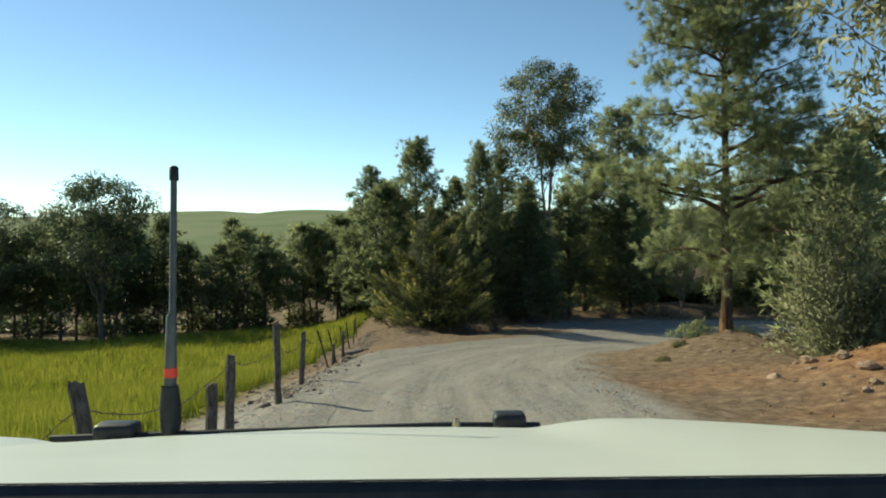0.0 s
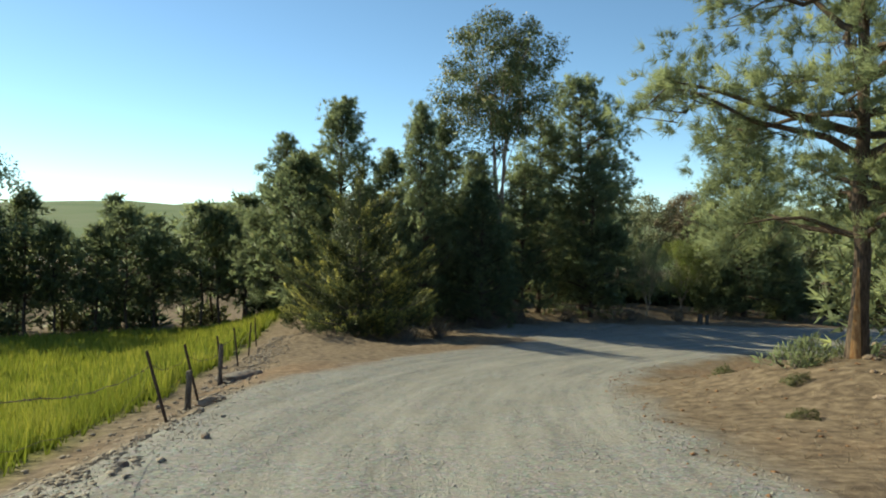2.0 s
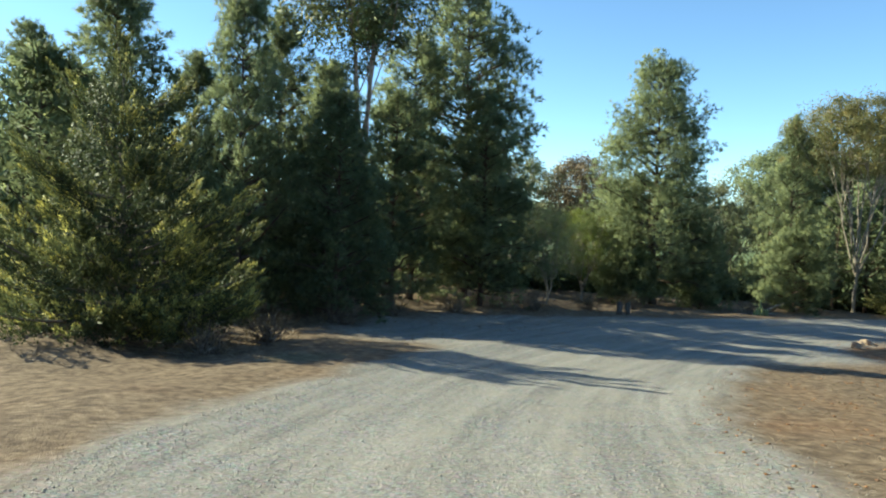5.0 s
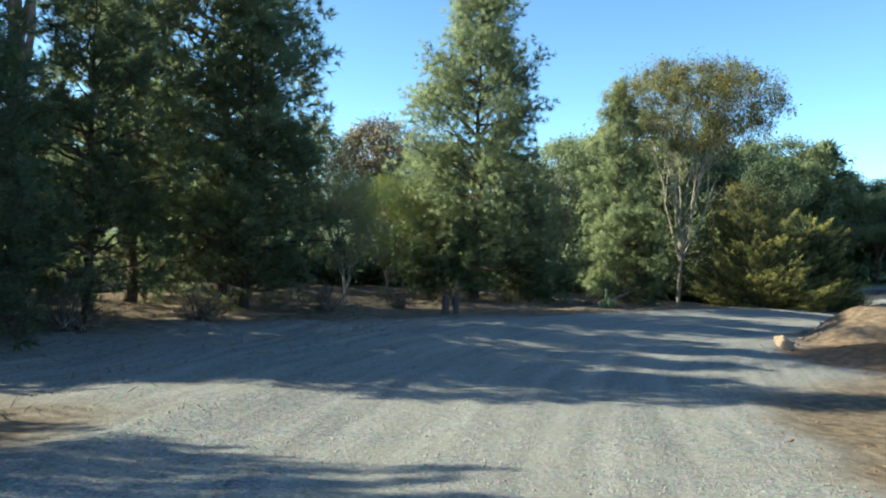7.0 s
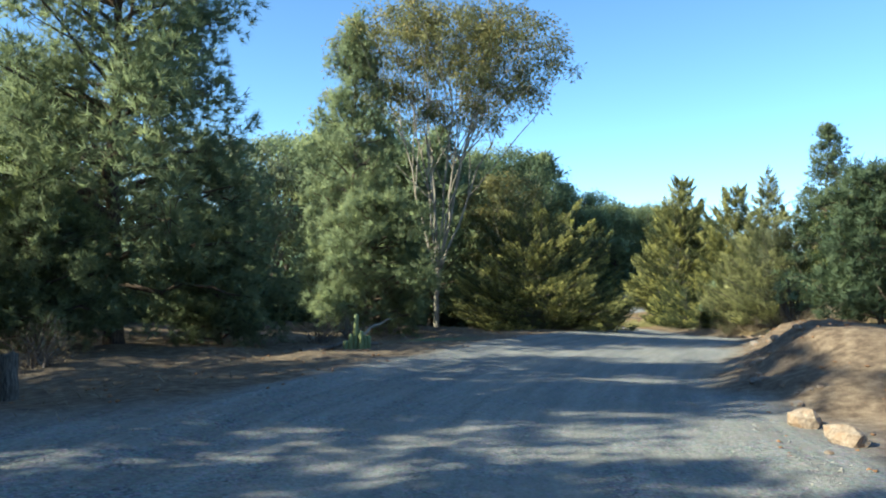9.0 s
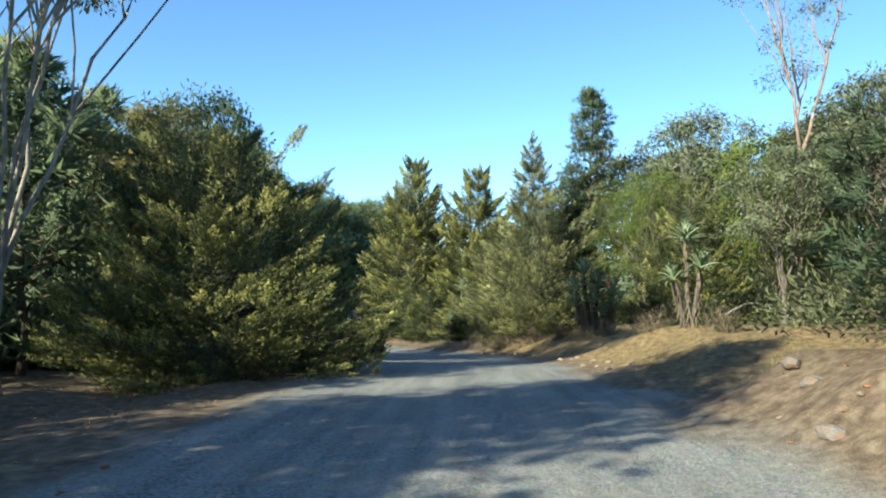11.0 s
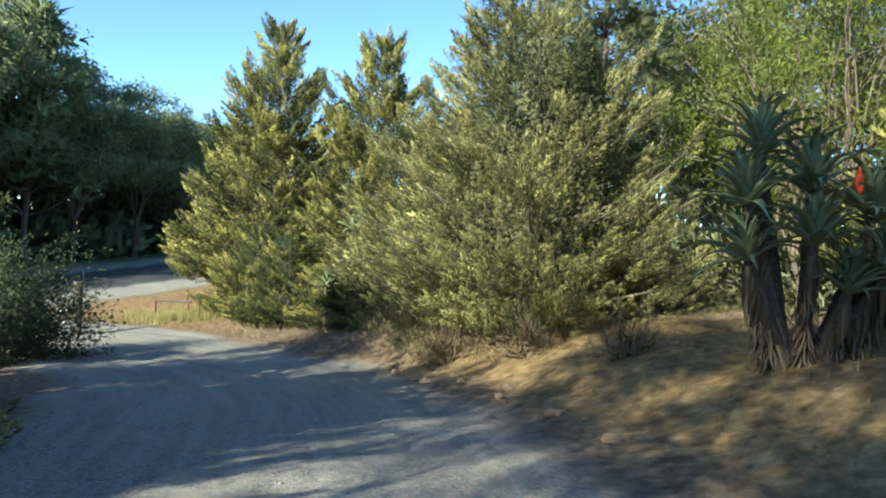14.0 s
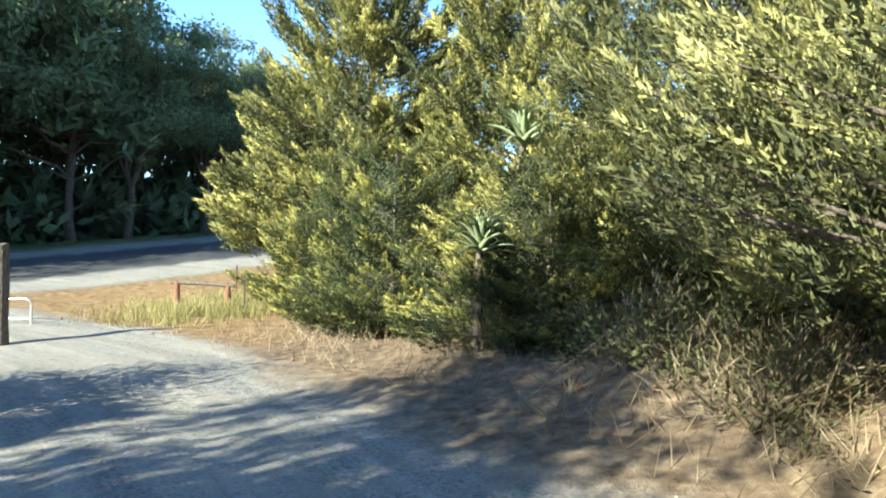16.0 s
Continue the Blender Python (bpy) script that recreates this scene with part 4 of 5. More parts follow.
# scrub on the bank inside the bend
for x, y, k, m in ((50, 45, 1.2, M_SCRUB), (53, 42, 1.5, M_SCRUB), (57, 44.5, 0.9, M_GUM_GREY), (60, 47.6, 0.8, M_SCRUB), (68, 46, 1.2, M_SCRUB), (76, 47, 1.6, M_SCRUB), (64, 40, 1.6, M_SCRUB),
                   (56, 37, 1.8, M_SCRUB), (71, 36, 2.0, M_SCRUB), (84, 41, 2.0, M_SCRUB), (48, 38, 1.7, M_PINE), (90, 51, 1.8, M_CYP)):
    plant("scrub_bush", "rounded scrub bush on the bank", "bush", bush_mid, {**GREY_BARK, "crown": m}, x, y, x * 40, k, "bank scrub")
for x, y, k in ((50, 34, 1.0), (58, 33, 1.1), (66, 31, 1.2), (76, 30, 1.2), (86, 36, 1.2), (94, 44, 1.2), (100, 52, 1.1)):
    plant("wood_tree", "olive tree of the wood on the bank", "tree", gum_far, {**GUM_BARK, "crown": M_GUM}, x, y, x * 30, k, "bank wood")
for x, y, k, m in ((56, 30, 1.2, M_GUM_GREY), (62, 36, 1.0, M_GUM), (70, 33, 1.2, M_GUM_GREY), (80, 36, 1.2, M_GUM), (52, 40, 0.8, M_SCRUB), (47, 42.5, 0.7, M_PINE), (90, 44, 1.2, M_GUM_GREY), (74, 42, 0.9, M_BRIGHT)):
    plant("wood_tree", "olive tree of the wood on the bank", "tree", gum_far, {**GUM_BARK, "crown": m}, x, y, x * 30, k, "bank wood")
for x, y in ((74, 45.5), (77.5, 46.5), (81, 47.5), (70, 43.5)):
    plant("understorey_bush", "grey-green scrub behind the bank", "bush", bush_mid, {**GREY_BARK, "crown": M_GUM_GREY}, x, y, 50 * x, 1.6, "bank scrub")
for i in range(16):
    plant("understorey_bush", "grey-green scrub behind the bank", "bush", bush_mid, {**GREY_BARK, "crown": (M_SCRUB, M_GUM_GREY)[i % 2]}, 46 + 3.2 * i, 35 + 0.35 * i + 3 * rng.random(), rng.random() * 360, 1.7, "bank scrub")
for i in range(16):
    plant("wood_tree", "olive tree of the wood on the bank", "tree", pine_far2, {**GREY_BARK, "crown": (M_GUM, M_SCRUB, M_PINE2)[i % 3]}, 62 + 3.4 * i, 24 + 1.3 * i + 3 * rng.random(), rng.random() * 360, 0.9 + 0.3 * rng.random(), "bank wood")
# the scar on the roadside pine's foot
ang = np.linspace(radians(212), radians(248), 7)
hs_ = np.linspace(0.05, 1.75, 9)
sv = np.array([[(0.292 - 0.045 * h) * math.cos(a0), (0.292 - 0.045 * h) * math.sin(a0), h] for h in hs_ for a0 in (ang.mean() + (ang - ang.mean()) * (1.05 - 0.85 * (h / 1.75) ** 1.5))])
si = np.arange(63).reshape(9, 7)
sf = np.stack([si[:-1, :-1], si[:-1, 1:], si[1:, 1:], si[1:, :-1]], -1).reshape(-1, 4)
scar = add_part("torn_bark", mesh_arrays("torn_bark", sv, sf, True), M_BARK_TORN, scarred, "torn orange-brown wood")
scar.rotation_euler = (0, 0, radians(-40))
for x, y, k in ((75.4, 57.4, 0.42), (77.2, 58.0, 0.5), (79.0, 58.8, 0.55), (80.8, 59.6, 0.5), (82.4, 60.6, 0.42), (72.6, 56.6, 0.35), (84.6, 62.6, 0.4)):
    plant("scrub_bush", "dull green scrub below the cypresses", "bush", bush_mid, {**GREY_BARK, "crown": M_SCRUB}, x, y, x * 40, k, "turn scrub")


# ---- paddock fence ----
def bm_mesh(name, build, smooth_shade=False):
    bm = bmesh.new()
    build(bm)
    me = bpy.data.meshes.new(name)
    bm.to_mesh(me)
    bm.free()
    if smooth_shade:
        me.polygons.foreach_set("use_smooth", np.ones(len(me.polygons), bool))
    return me


def rough_post(seed, h, r, sides=9, taper=0.92):
    rg = np.random.default_rng(seed)
    k = 7
    pts = wiggle(np.array([0, 0, -0.25]), np.array([0, 0, h]), k, 0.006, rg)
    v, f = tubes([(pts, r * np.linspace(1, taper, k) * (1 + 0.06 * rg.normal(size=k)))], sides)
    v[-sides:, 2] += 0.02 * rg.normal(size=sides)
    top = np.array([[*pts[-1, :2], h + 0.01]])
    n = len(v)
    cap = np.array([[n - sides + i, n - sides + (i + 1) % sides, n, n] for i in range(sides)])
    me = bpy.data.meshes.new("post")
    me.from_pydata(np.vstack([v, top]).tolist(), [], f.tolist() + [c[:3].tolist() for c in cap])
    me.update()
    return me


def star_post():
    """A Y-section steel dropper."""
    def build(bm):
        for a in (90, 210, 330):
            c, s_ = math.cos(radians(a)), math.sin(radians(a))
            m = Matrix.Translation((0.014 * c, 0.014 * s_, 0.48)) @ Matrix.Rotation(radians(a), 4, 'Z') @ Matrix.Diagonal((0.03, 0.006, 1.44, 1))
            bmesh.ops.create_cube(bm, size=1, matrix=m)
    return bm_mesh("post", build)


fence = thing("fence", "old barbed-wire fence of leaning wooden and steel posts along the paddock", "fence", -3.3, 18, 0.0)
wood_posts = [rough_post(i, (1.08, 1.12, 1.04, 1.30, 1.08)[i % 5], 0.058) for i in range(5)]
steel_post = star_post()
FENCE = [(1.2, 'w', 3), (4.7, 'w', -9), (8.3, 'w', 2), (12.0, 'w', -1), (15.1, 'w', 3), (21.7, 's', -15), (24.9, 's', -13), (28.3, 'w', 2), (28.8, 's', -6), (32.8, 's', -6), (36.5, 's', 4), (40.2, 's', -3)]
tops = []
for i, (y, kind, lean) in enumerate(FENCE):
    x = -1.85 - 0.073 * y
    z = ground_z(x, y)
    o = add_part("post", wood_posts[i % 5] if kind == 'w' else steel_post, M_POST if kind == 'w' else M_STEEL, fence)
    o.matrix_local = fence.matrix_basis.inverted() @ pose(x, y, z, 0, lean, 20 * i)
    if abs(lean) > 1:
        o.matrix_local = fence.matrix_basis.inverted() @ pose(x, y, z) @ pose(0, 0, 0, 0, lean, 0)
    tops.append(Vector((x, y, z)) + Matrix.Rotation(radians(lean), 3, 'Y') @ Vector((0, 0, 1.0 if y != 28.3 else 0.9)))
short = add_part("post", rough_post(9, 0.42, 0.05), M_POST, fence, "short broken wooden stump")
short.matrix_local = fence.matrix_basis.inverted() @ pose(-2.35, 4.4, ground_z(-2.35, 4.4), 0, 8, 0)
short = add_part("post", rough_post(7, 0.72, 0.06), M_POST, fence, "grey split post")
short.matrix_local = fence.matrix_basis.inverted() @ pose(-3.6, 23.7, ground_z(-3.6, 23.7), 0, 2, 0)
short = add_part("post", rough_post(8, 0.72, 0.075), M_POST, fence, "grey split post")
short.matrix_local = fence.matrix_basis.inverted() @ pose(-2.85, 8.9, ground_z(-2.85, 8.9), 0, 1, 0)
rgw = np.random.default_rng(77)
for strand, drop in enumerate((0.03, 0.36, 0.70)):
    lines = []
    for a, b in zip(tops[:-1], tops[1:]):
        k = 12
        u = np.linspace(0, 1, k)
        p = np.array(a)[None] * (1 - u)[:, None] + np.array(b)[None] * u[:, None]
        p[:, 2] += -drop - (0.10 + 0.12 * rgw.random()) * 4 * u * (1 - u) + 0.01 * rgw.normal(size=k) * (u * (1 - u) > 0)
        lines.append((p, np.full(k, 0.0045 if strand == 0 else 0.0025)))
        if strand == 0:
            for j in range(int(np.linalg.norm(p[-1] - p[0]) / 0.16)):
                q = p[0] + (p[-1] - p[0]) * rgw.random()
                q[2] = np.interp(q[1], p[:, 1], p[:, 2])
                dv = 0.03 * unit(rgw.normal(size=3))
                lines.append((np.stack([q - dv, q + dv]), np.array([0.0035, 0.002])))
    v, f = tubes(lines, 4)
    o = add_part("wire", mesh_arrays("wire", v, f), M_STEEL, fence, "sagging barbed wire" if strand == 0 else "")
    o.matrix_local = fence.matrix_basis.inverted()


# ---- rocks ----
def rock_mesh(seed, squash=(1, 1, 0.7), sub=2, rough=0.22):
    def build(bm):
        bmesh.ops.create_icosphere(bm, subdivisions=sub, radius=1)
        for v in bm.verts:
            n1 = noise.noise(v.co * 1.3 + Vector((seed * 7.1, 0, 0)))
            n2 = noise.noise(v.co * 3.1 + Vector((0, seed * 3.7, 0)))
            cut = max(0, v.co.dot(Vector((math.cos(seed), math.sin(seed), 0.4)).normalized()) - 0.62)
            v.co *= 1 + rough * 1.6 * n1 + rough * 0.6 * n2 - cut * 0.8
            v.co.x *= squash[0]
            v.co.y *= squash[1]
            v.co.z *= squash[2]
    return bm_mesh("rock", build)


def rock(label, x, y, size, seed, mat, squash=(1, 1, 0.7), rot=0, sink=0.25, group=""):
    ob = new("rock", rock_mesh(seed, squash, 3 if size > 0.25 else 2))
    ob.data.materials.append(mat)
    ob.matrix_world = pose(x, y, ground_z(x, y) + size * squash[2] * (1 - 2 * sink) * 0.6, 0, 0, rot) @ Matrix.Diagonal((size, size, size, 1))
    return tagged(ob, label, "rock", group)


rock("large flat grey rock at the road's edge", -3.35, 28.6, 0.42, 1, M_ROCK_GREY, (1.5, 0.8, 0.4), 20)
rock("brown angular rock in the gravel verge", -3.0, 22.6, 0.17, 2, M_ROCK, (1.3, 0.8, 0.7), 40)
rock("pale boulder at the foot of the bank", 27.0, 46.75, 0.24, 3, M_ROCK, (1.0, 0.9, 0.85), 10)
rock("pale boulder at the foot of the bank", 26.1, 46.2, 0.20, 4, M_ROCK, (1.2, 0.8, 0.9), 70)
rock("pale boulder at the foot of the bank", 25.1, 45.5, 0.21, 5, M_ROCK, (0.9, 0.8, 1.1), 120)
rgr = np.random.default_rng(9)
VERGE = [(-2.6 - 0.03 * y + 0.5 * rgr.normal(), y) for y in np.linspace(10, 40, 46)]
for i, (x, y) in enumerate(VERGE):
    rock("small pale rock in the loose stony verge", x - 0.3, y, 0.035 + 0.06 * rgr.random(), i % 9 + 10, (M_ROCK, M_ROCK_GREY)[i % 2], (1.2, 0.9, 0.6), rgr.random() * 360, group="verge rocks")
for i in range(34):
    x, y = 5.6 + 2.6 * rgr.random(), 9.2 + 4.5 * rgr.random()
    rock("broken red-brown rock on the soil heap", x, y, 0.04 + 0.09 * rgr.random() ** 2, i % 9 + 20, M_ROCK, (1.2, 0.9, 0.7), rgr.random() * 360, group="heap rocks")
for i in range(40):
    u = rgr.random()
    x = 22.5 + 24 * u
    y = np.interp(x, road_c[:, 0], road_c[:, 1]) - 3.6 - 1.1 * rgr.random()
    rock("red earth lump fallen from the bank", x, y, 0.04 + 0.10 * rgr.random() ** 2, i % 9 + 30, (M_ROCK, M_ROCK_GREY)[i % 2], (1.2, 0.9, 0.7), rgr.random() * 360, group="bank rocks")
for i in range(40):
    x = 47 + 28 * rgr.random()
    y = np.interp(x, road_c[:, 0], road_c[:, 1]) - 3.3 - 0.9 * rgr.random()
    rock("pale stone along the foot of the bank", x, y, 0.04 + 0.09 * rgr.random() ** 2, i % 9 + 30, M_ROCK, (1.3, 0.9, 0.6), rgr.random() * 360, group="bank rocks")
for i in range(26):
    x, y = 7.2 + 3.4 * rgr.random(), 19.5 + 5 * rgr.random()
    rock("small stone on the pine's mound", x, y, 0.04 + 0.08 * rgr.random(), i % 9 + 10, M_ROCK, (1.3, 0.9, 0.6), rgr.random() * 360, group="mound stones")


# ---- loose stones, clods, crop and dry grass: uncountable ----
def scatter_stones(name, label, pts, sizes, mat, seed):
    """Many small angular stones in one mesh."""
    rg = np.random.default_rng(seed)
    n = len(pts)
    base = np.array([[1, 0, 0], [-0.5, 0.87, 0], [-0.5, -0.87, 0], [0.25, 0.25, 0.8], [0, 0, -0.5]], float)
    tri = np.array([[0, 1, 3], [1, 2, 3], [2, 0, 3], [1, 0, 4], [2, 1, 4], [0, 2, 4]])
    v = base[None] * (0.6 + 0.8 * rg.random((n, 5, 3)))
    a = rg.random(n) * 6.283
    ca, sa = np.cos(a)[:, None], np.sin(a)[:, None]
    v = np.stack([v[..., 0] * ca - v[..., 1] * sa, v[..., 0] * sa + v[..., 1] * ca, v[..., 2] * 0.5], -1)
    v = v * sizes[:, None, None] + pts[:, None]
    f = (tri[None] + 5 * np.arange(n)[:, None, None]).reshape(-1, 3)
    ob = new(name, mesh_arrays(name, v.reshape(-1, 3), f))
    ob.data.materials.append(mat)
    return tagged(ob, label, "stones", kind="stuff")


def sprinkle(n, box, seed, keep):
    rg = np.random.default_rng(seed)
    x, y = box[0] + (box[1] - box[0]) * rg.random(n), box[2] + (box[3] - box[2]) * rg.random(n)
    z, off, gravel, crop, grass, red, sand = lay(x, y)[:7]
    k = keep(rg.random(n), x, y, off, gravel, crop, grass, red)
    return np.stack([x[k], y[k], z[k]], 1), np.random.default_rng(seed + 1)


M_CLOD2 = foliage("rubble_stone", (0.17, 0.135, 0.105), (0.33, 0.275, 0.22), (0.48, 0.42, 0.35), 0.0, 0.95)
pts, rg = sprinkle(120000, (-4, 14, 6, 48), 51, lambda r, x, y, off, g, c, gr, red: (r < g * (0.35 + 0.65 * np.exp(-((np.abs(off) - 2.9) / 0.9) ** 2))) & (np.abs(off) < 7))
scatter_stones("gravel_stones", "loose grey gravel along the road", pts, 0.006 + 0.019 * rg.random(len(pts)) ** 2, M_STONE, 1)
pts, rg = sprinkle(50000, (8, 76, 36, 64), 53, lambda r, x, y, off, g, c, gr, red: (r < g * (0.15 + 0.85 * np.exp(-((np.abs(off) - 3.2) / 0.8) ** 2))) & (np.abs(off) < 9))
scatter_stones("gravel_stones", "loose grey gravel along the road", pts, 0.008 + 0.020 * rg.random(len(pts)) ** 2, M_STONE, 2)
pts, rg = sprinkle(26000, (2, 26, 7, 40), 55, lambda r, x, y, off, g, c, gr, red: (r < 0.35 + red) & (off > 2.8) & (off < 13))
scatter_stones("earth_clods", "clods and chips of red earth on the clearing", pts, 0.010 + 0.04 * rg.random(len(pts)) ** 3, M_CLOD, 3)
pts, rg = sprinkle(40000, (22, 88, 40, 72), 57, lambda r, x, y, off, g, c, gr, red: (r < 0.4 + red) & (np.abs(off) > 3.2) & (np.abs(off) < 8))
scatter_stones("earth_clods", "clods and chips of red earth on the bank", pts, 0.012 + 0.05 * rg.random(len(pts)) ** 3, M_CLOD, 4)


pts, rg = sprinkle(14000, (-4.6, -1.6, 12, 44), 58, lambda r, x, y, off, g, c, gr, red: (r < np.exp(-((x + 2.75 + 0.035 * y) / 0.55) ** 2)))
scatter_stones("verge_rubble", "pale broken stone and earth heaped along the verge", pts + [0, 0, 0.01], 0.015 + 0.065 * rg.random(len(pts)) ** 3, M_CLOD2, 6)


def blades(name, label, pts, height, width, mat, seed, lean=0.25, per=1):
    rg = np.random.default_rng(seed)
    c = np.repeat(pts, per, 0) + np.concatenate([rg.normal(size=(len(pts) * per, 2)) * 0.05, np.zeros((len(pts) * per, 1))], 1)
    d = unit(rg.normal(size=c.shape) * lean * np.array([1, 1, 0]) + np.array([0.05, 0, 1.0]))
    hh = np.repeat(height, per) if not np.isscalar(height) else height
    v, f = leaf_arrays(c - np.array([0, 0, 0.02]), d, hh, width, rg)
    me = mesh_arrays(name, v, f)
    me.attributes.new("tip_lit", 'FLOAT', 'POINT').data.foreach_set("value", np.tile([0.3, 0.3, 1.0], len(c)).astype(np.float32))
    ob = new(name, me)
    ob.data.materials.append(mat)
    return tagged(ob, label, "grass", kind="stuff")


pts, rg = sprinkle(30000, (-16, -3.5, 4, 36), 61, lambda r, x, y, off, g, c, gr, red: r < c * np.clip(1.3 - (-x - 3.5) / 14, 0.3, 1))
blades("crop_grass", "tall green cereal crop with yellowing heads", pts, 0.42, 0.03, M_CROP, 5, 0.22, 4)
pts, rg = sprinkle(26000, (-46, -4, 26, 63), 62, lambda r, x, y, off, g, c, gr, red: r < c)
blades("crop_grass", "tall green cereal crop with yellowing heads", pts, 0.6, 0.09, M_CROP, 6, 0.22, 3)
pts, rg = sprinkle(26000, (44, 84, 38, 58), 63, lambda r, x, y, off, g, c, gr, red: (r < 0.25 + gr) & (off > 4.2))
blades("dry_grass", "thin dry grass on the bank", pts, 0.16, 0.012, M_DRYGRASS, 7, 0.5, 3)
pts, rg = sprinkle(16000, (83, 92, 66, 74), 64, lambda r, x, y, off, g, c, gr, red: r < np.exp(-(((x - 87.6) / 2.2) ** 2 + ((y - 68.6) / 1.3) ** 2)) * 1.2)
blades("dry_grass", "patch of green and straw grass beside the rail", pts, 0.35, 0.02, M_DRYGRASS, 8, 0.35, 3)
pts, rg = sprinkle(30000, (3, 26, 7, 42), 65, lambda r, x, y, off, g, c, gr, red: (r < 0.45) & (off > 3.2))
blades("dry_litter", "straw and pine litter strewn over the clearing", pts, 0.14, 0.010, M_DRY, 9, 4.0, 2)
pts, rg = sprinkle(16000, (-8, 60, 40, 68), 66, lambda r, x, y, off, g, c, gr, red: (r < 0.5) & (off < -4.3) & (off > -11))
blades("dry_litter", "straw and pine litter below the trees", pts, 0.18, 0.014, M_DRY, 10, 2.0, 3)

pts, rg = sprinkle(16000, (70, 90, 53, 66), 67, lambda r, x, y, off, g, c, gr, red: (off > 3.4) & (off < 7.5) & (r < 0.22))
blades("dry_grass", "long dry grass and fallen twigs below the cypresses", pts, 0.42, 0.014, M_DRY, 11, 0.8, 2)

# ---- small shrubs and dead brush ----
shrub_small = bush_meshes(45, 0.45, 0.4, 40, 26, 0.12, 0.02, 8, 0.8)
shrub_dry = bush_meshes(46, 0.8, 0.9, 70, 16, 0.20, 0.010, 40, 0.5)
for x, y, k, m in ((6.9, 21.6, 0.45, M_SCRUB), (5.9, 19.8, 0.4, M_SCRUB), (7.7, 22.8, 1.1, M_PINE2), (9.8, 24.0, 1.0, M_SCRUB), (10.6, 22.4, 1.1, M_DRY), (8.4, 27.0, 0.7, M_SCRUB)):
    plant("low_shrub", "low grey-green shrub on the mound", "shrub", shrub_small, {**GREY_BARK, "crown": m}, x, y, 50 * x, k, "mound shrubs")
for x, y, k in ((59.0, 49.6, 1.0), (60.8, 49.8, 0.8), (57.6, 50.0, 0.6), (62.8, 51.0, 0.7), (67.6, 53.2, 0.9), (70.4, 54.6, 1.1), (72.0, 56.2, 1.0), (75.2, 57.6, 1.0), (77.6, 58.4, 1.0), (79.8, 59.6, 0.9), (55.0, 48.0, 0.9), (81.5, 60.8, 0.8)):
    plant("dry_shrub", "dry twiggy shrub at the edge of the bank", "shrub", shrub_dry, {"branching": M_DRY, "crown": M_DRY}, x, y, 40 * x, k, "bank shrubs")
for x, y, k in ((84.0, 62.0, 0.9), (82.3, 61.4, 1.0)):
    plant("low_shrub", "low blue-green agave-like shrub below the cypress", "shrub", shrub_small, {**GREY_BARK, "crown": M_ALOE}, x, y, 40 * x, k * 1.5, "turn shrubs")
for x, y, k in ((1.5, 42.4, 1.0), (3.2, 45.6, 1.1), (6.0, 49.8, 1.0), (8.6, 52.6, 1.1), (12.5, 55.6, 1.0), (17.4, 57.8, 1.0), (21.5, 59.5, 1.0), (24.5, 60.2, 0.9), (35.0, 61.0, 0.9), (33.2, 60.6, 0.8)):
    plant("dead_brush", "tangle of dead grey branches below the trees", "brushwood", shrub_dry, {"branching": M_BARK_GREY, "crown": M_DRY}, x, y, 40 * x, k * 1.1, "dead brush")


def branch(label, pts, r, mat, name="fallen_branch"):
    rg = np.random.default_rng(int(abs(pts[0][0]) * 10))
    ps = []
    for x, y, h in pts:
        ps.append([x, y, ground_z(x, y) + h])
    ps = np.array(ps)
    line = np.vstack([wiggle(ps[i], ps[i + 1], 6, 0.02, rg)[: (6 if i == len(ps) - 2 else 5)] for i in range(len(ps) - 1)])
    v, f = tubes([(line, np.linspace(r, r * 0.35, len(line)))], 8)
    ob = new(name, mesh_arrays(name, v, f, True))
    ob.data.materials.append(mat)
    return tagged(ob, label, "branch")


branch("bare pale branch lying on the verge", [(32.4, 58.6, 0.05), (33.4, 58.9, 0.5), (34.2, 58.8, 0.75)], 0.06, M_BARK_GUM)
branch("bare pale branch lying on the verge", [(30.6, 58.9, 0.05), (32.0, 58.7, 0.12), (33.2, 58.4, 0.06)], 0.09, M_BARK_GREY)
branch("bleached dead branch under the cypress", [(49.5, 60.2, 0.3), (50.3, 59.6, 0.75), (51.2, 59.3, 0.65)], 0.05, M_BARK_GUM)
branch("bleached dead branch on the bank", [(57.4, 47.6, 0.4), (58.6, 46.6, 0.75), (59.8, 45.4, 0.6)], 0.05, M_BARK_GUM)
branch("bleached stick in the dry brush", [(78.9, 57.2, 0.05), (78.3, 58.4, 0.55), (77.6, 59.4, 0.05)], 0.03, M_BARK_GUM)
branch("broken stem leaning on the verge", [(72.8, 56.4, 0.05), (72.0, 56.9, 0.5)], 0.03, M_BARK_GUM)
for i, (x, y, h) in enumerate(((21.6, 56.6, 0.75), (21.9, 56.9, 0.62), (22.3, 56.8, 0.7))):
    o = new("log_stump", rough_post(30 + i, h, 0.13, 10))
    o.data.materials.append(M_POST)
    o.matrix_world = pose(x, y, ground_z(x, y) - 0.02, 0, 4, 50 * i)
    tagged(o, "weathered grey upright log at the road's edge", "log", "upright logs")


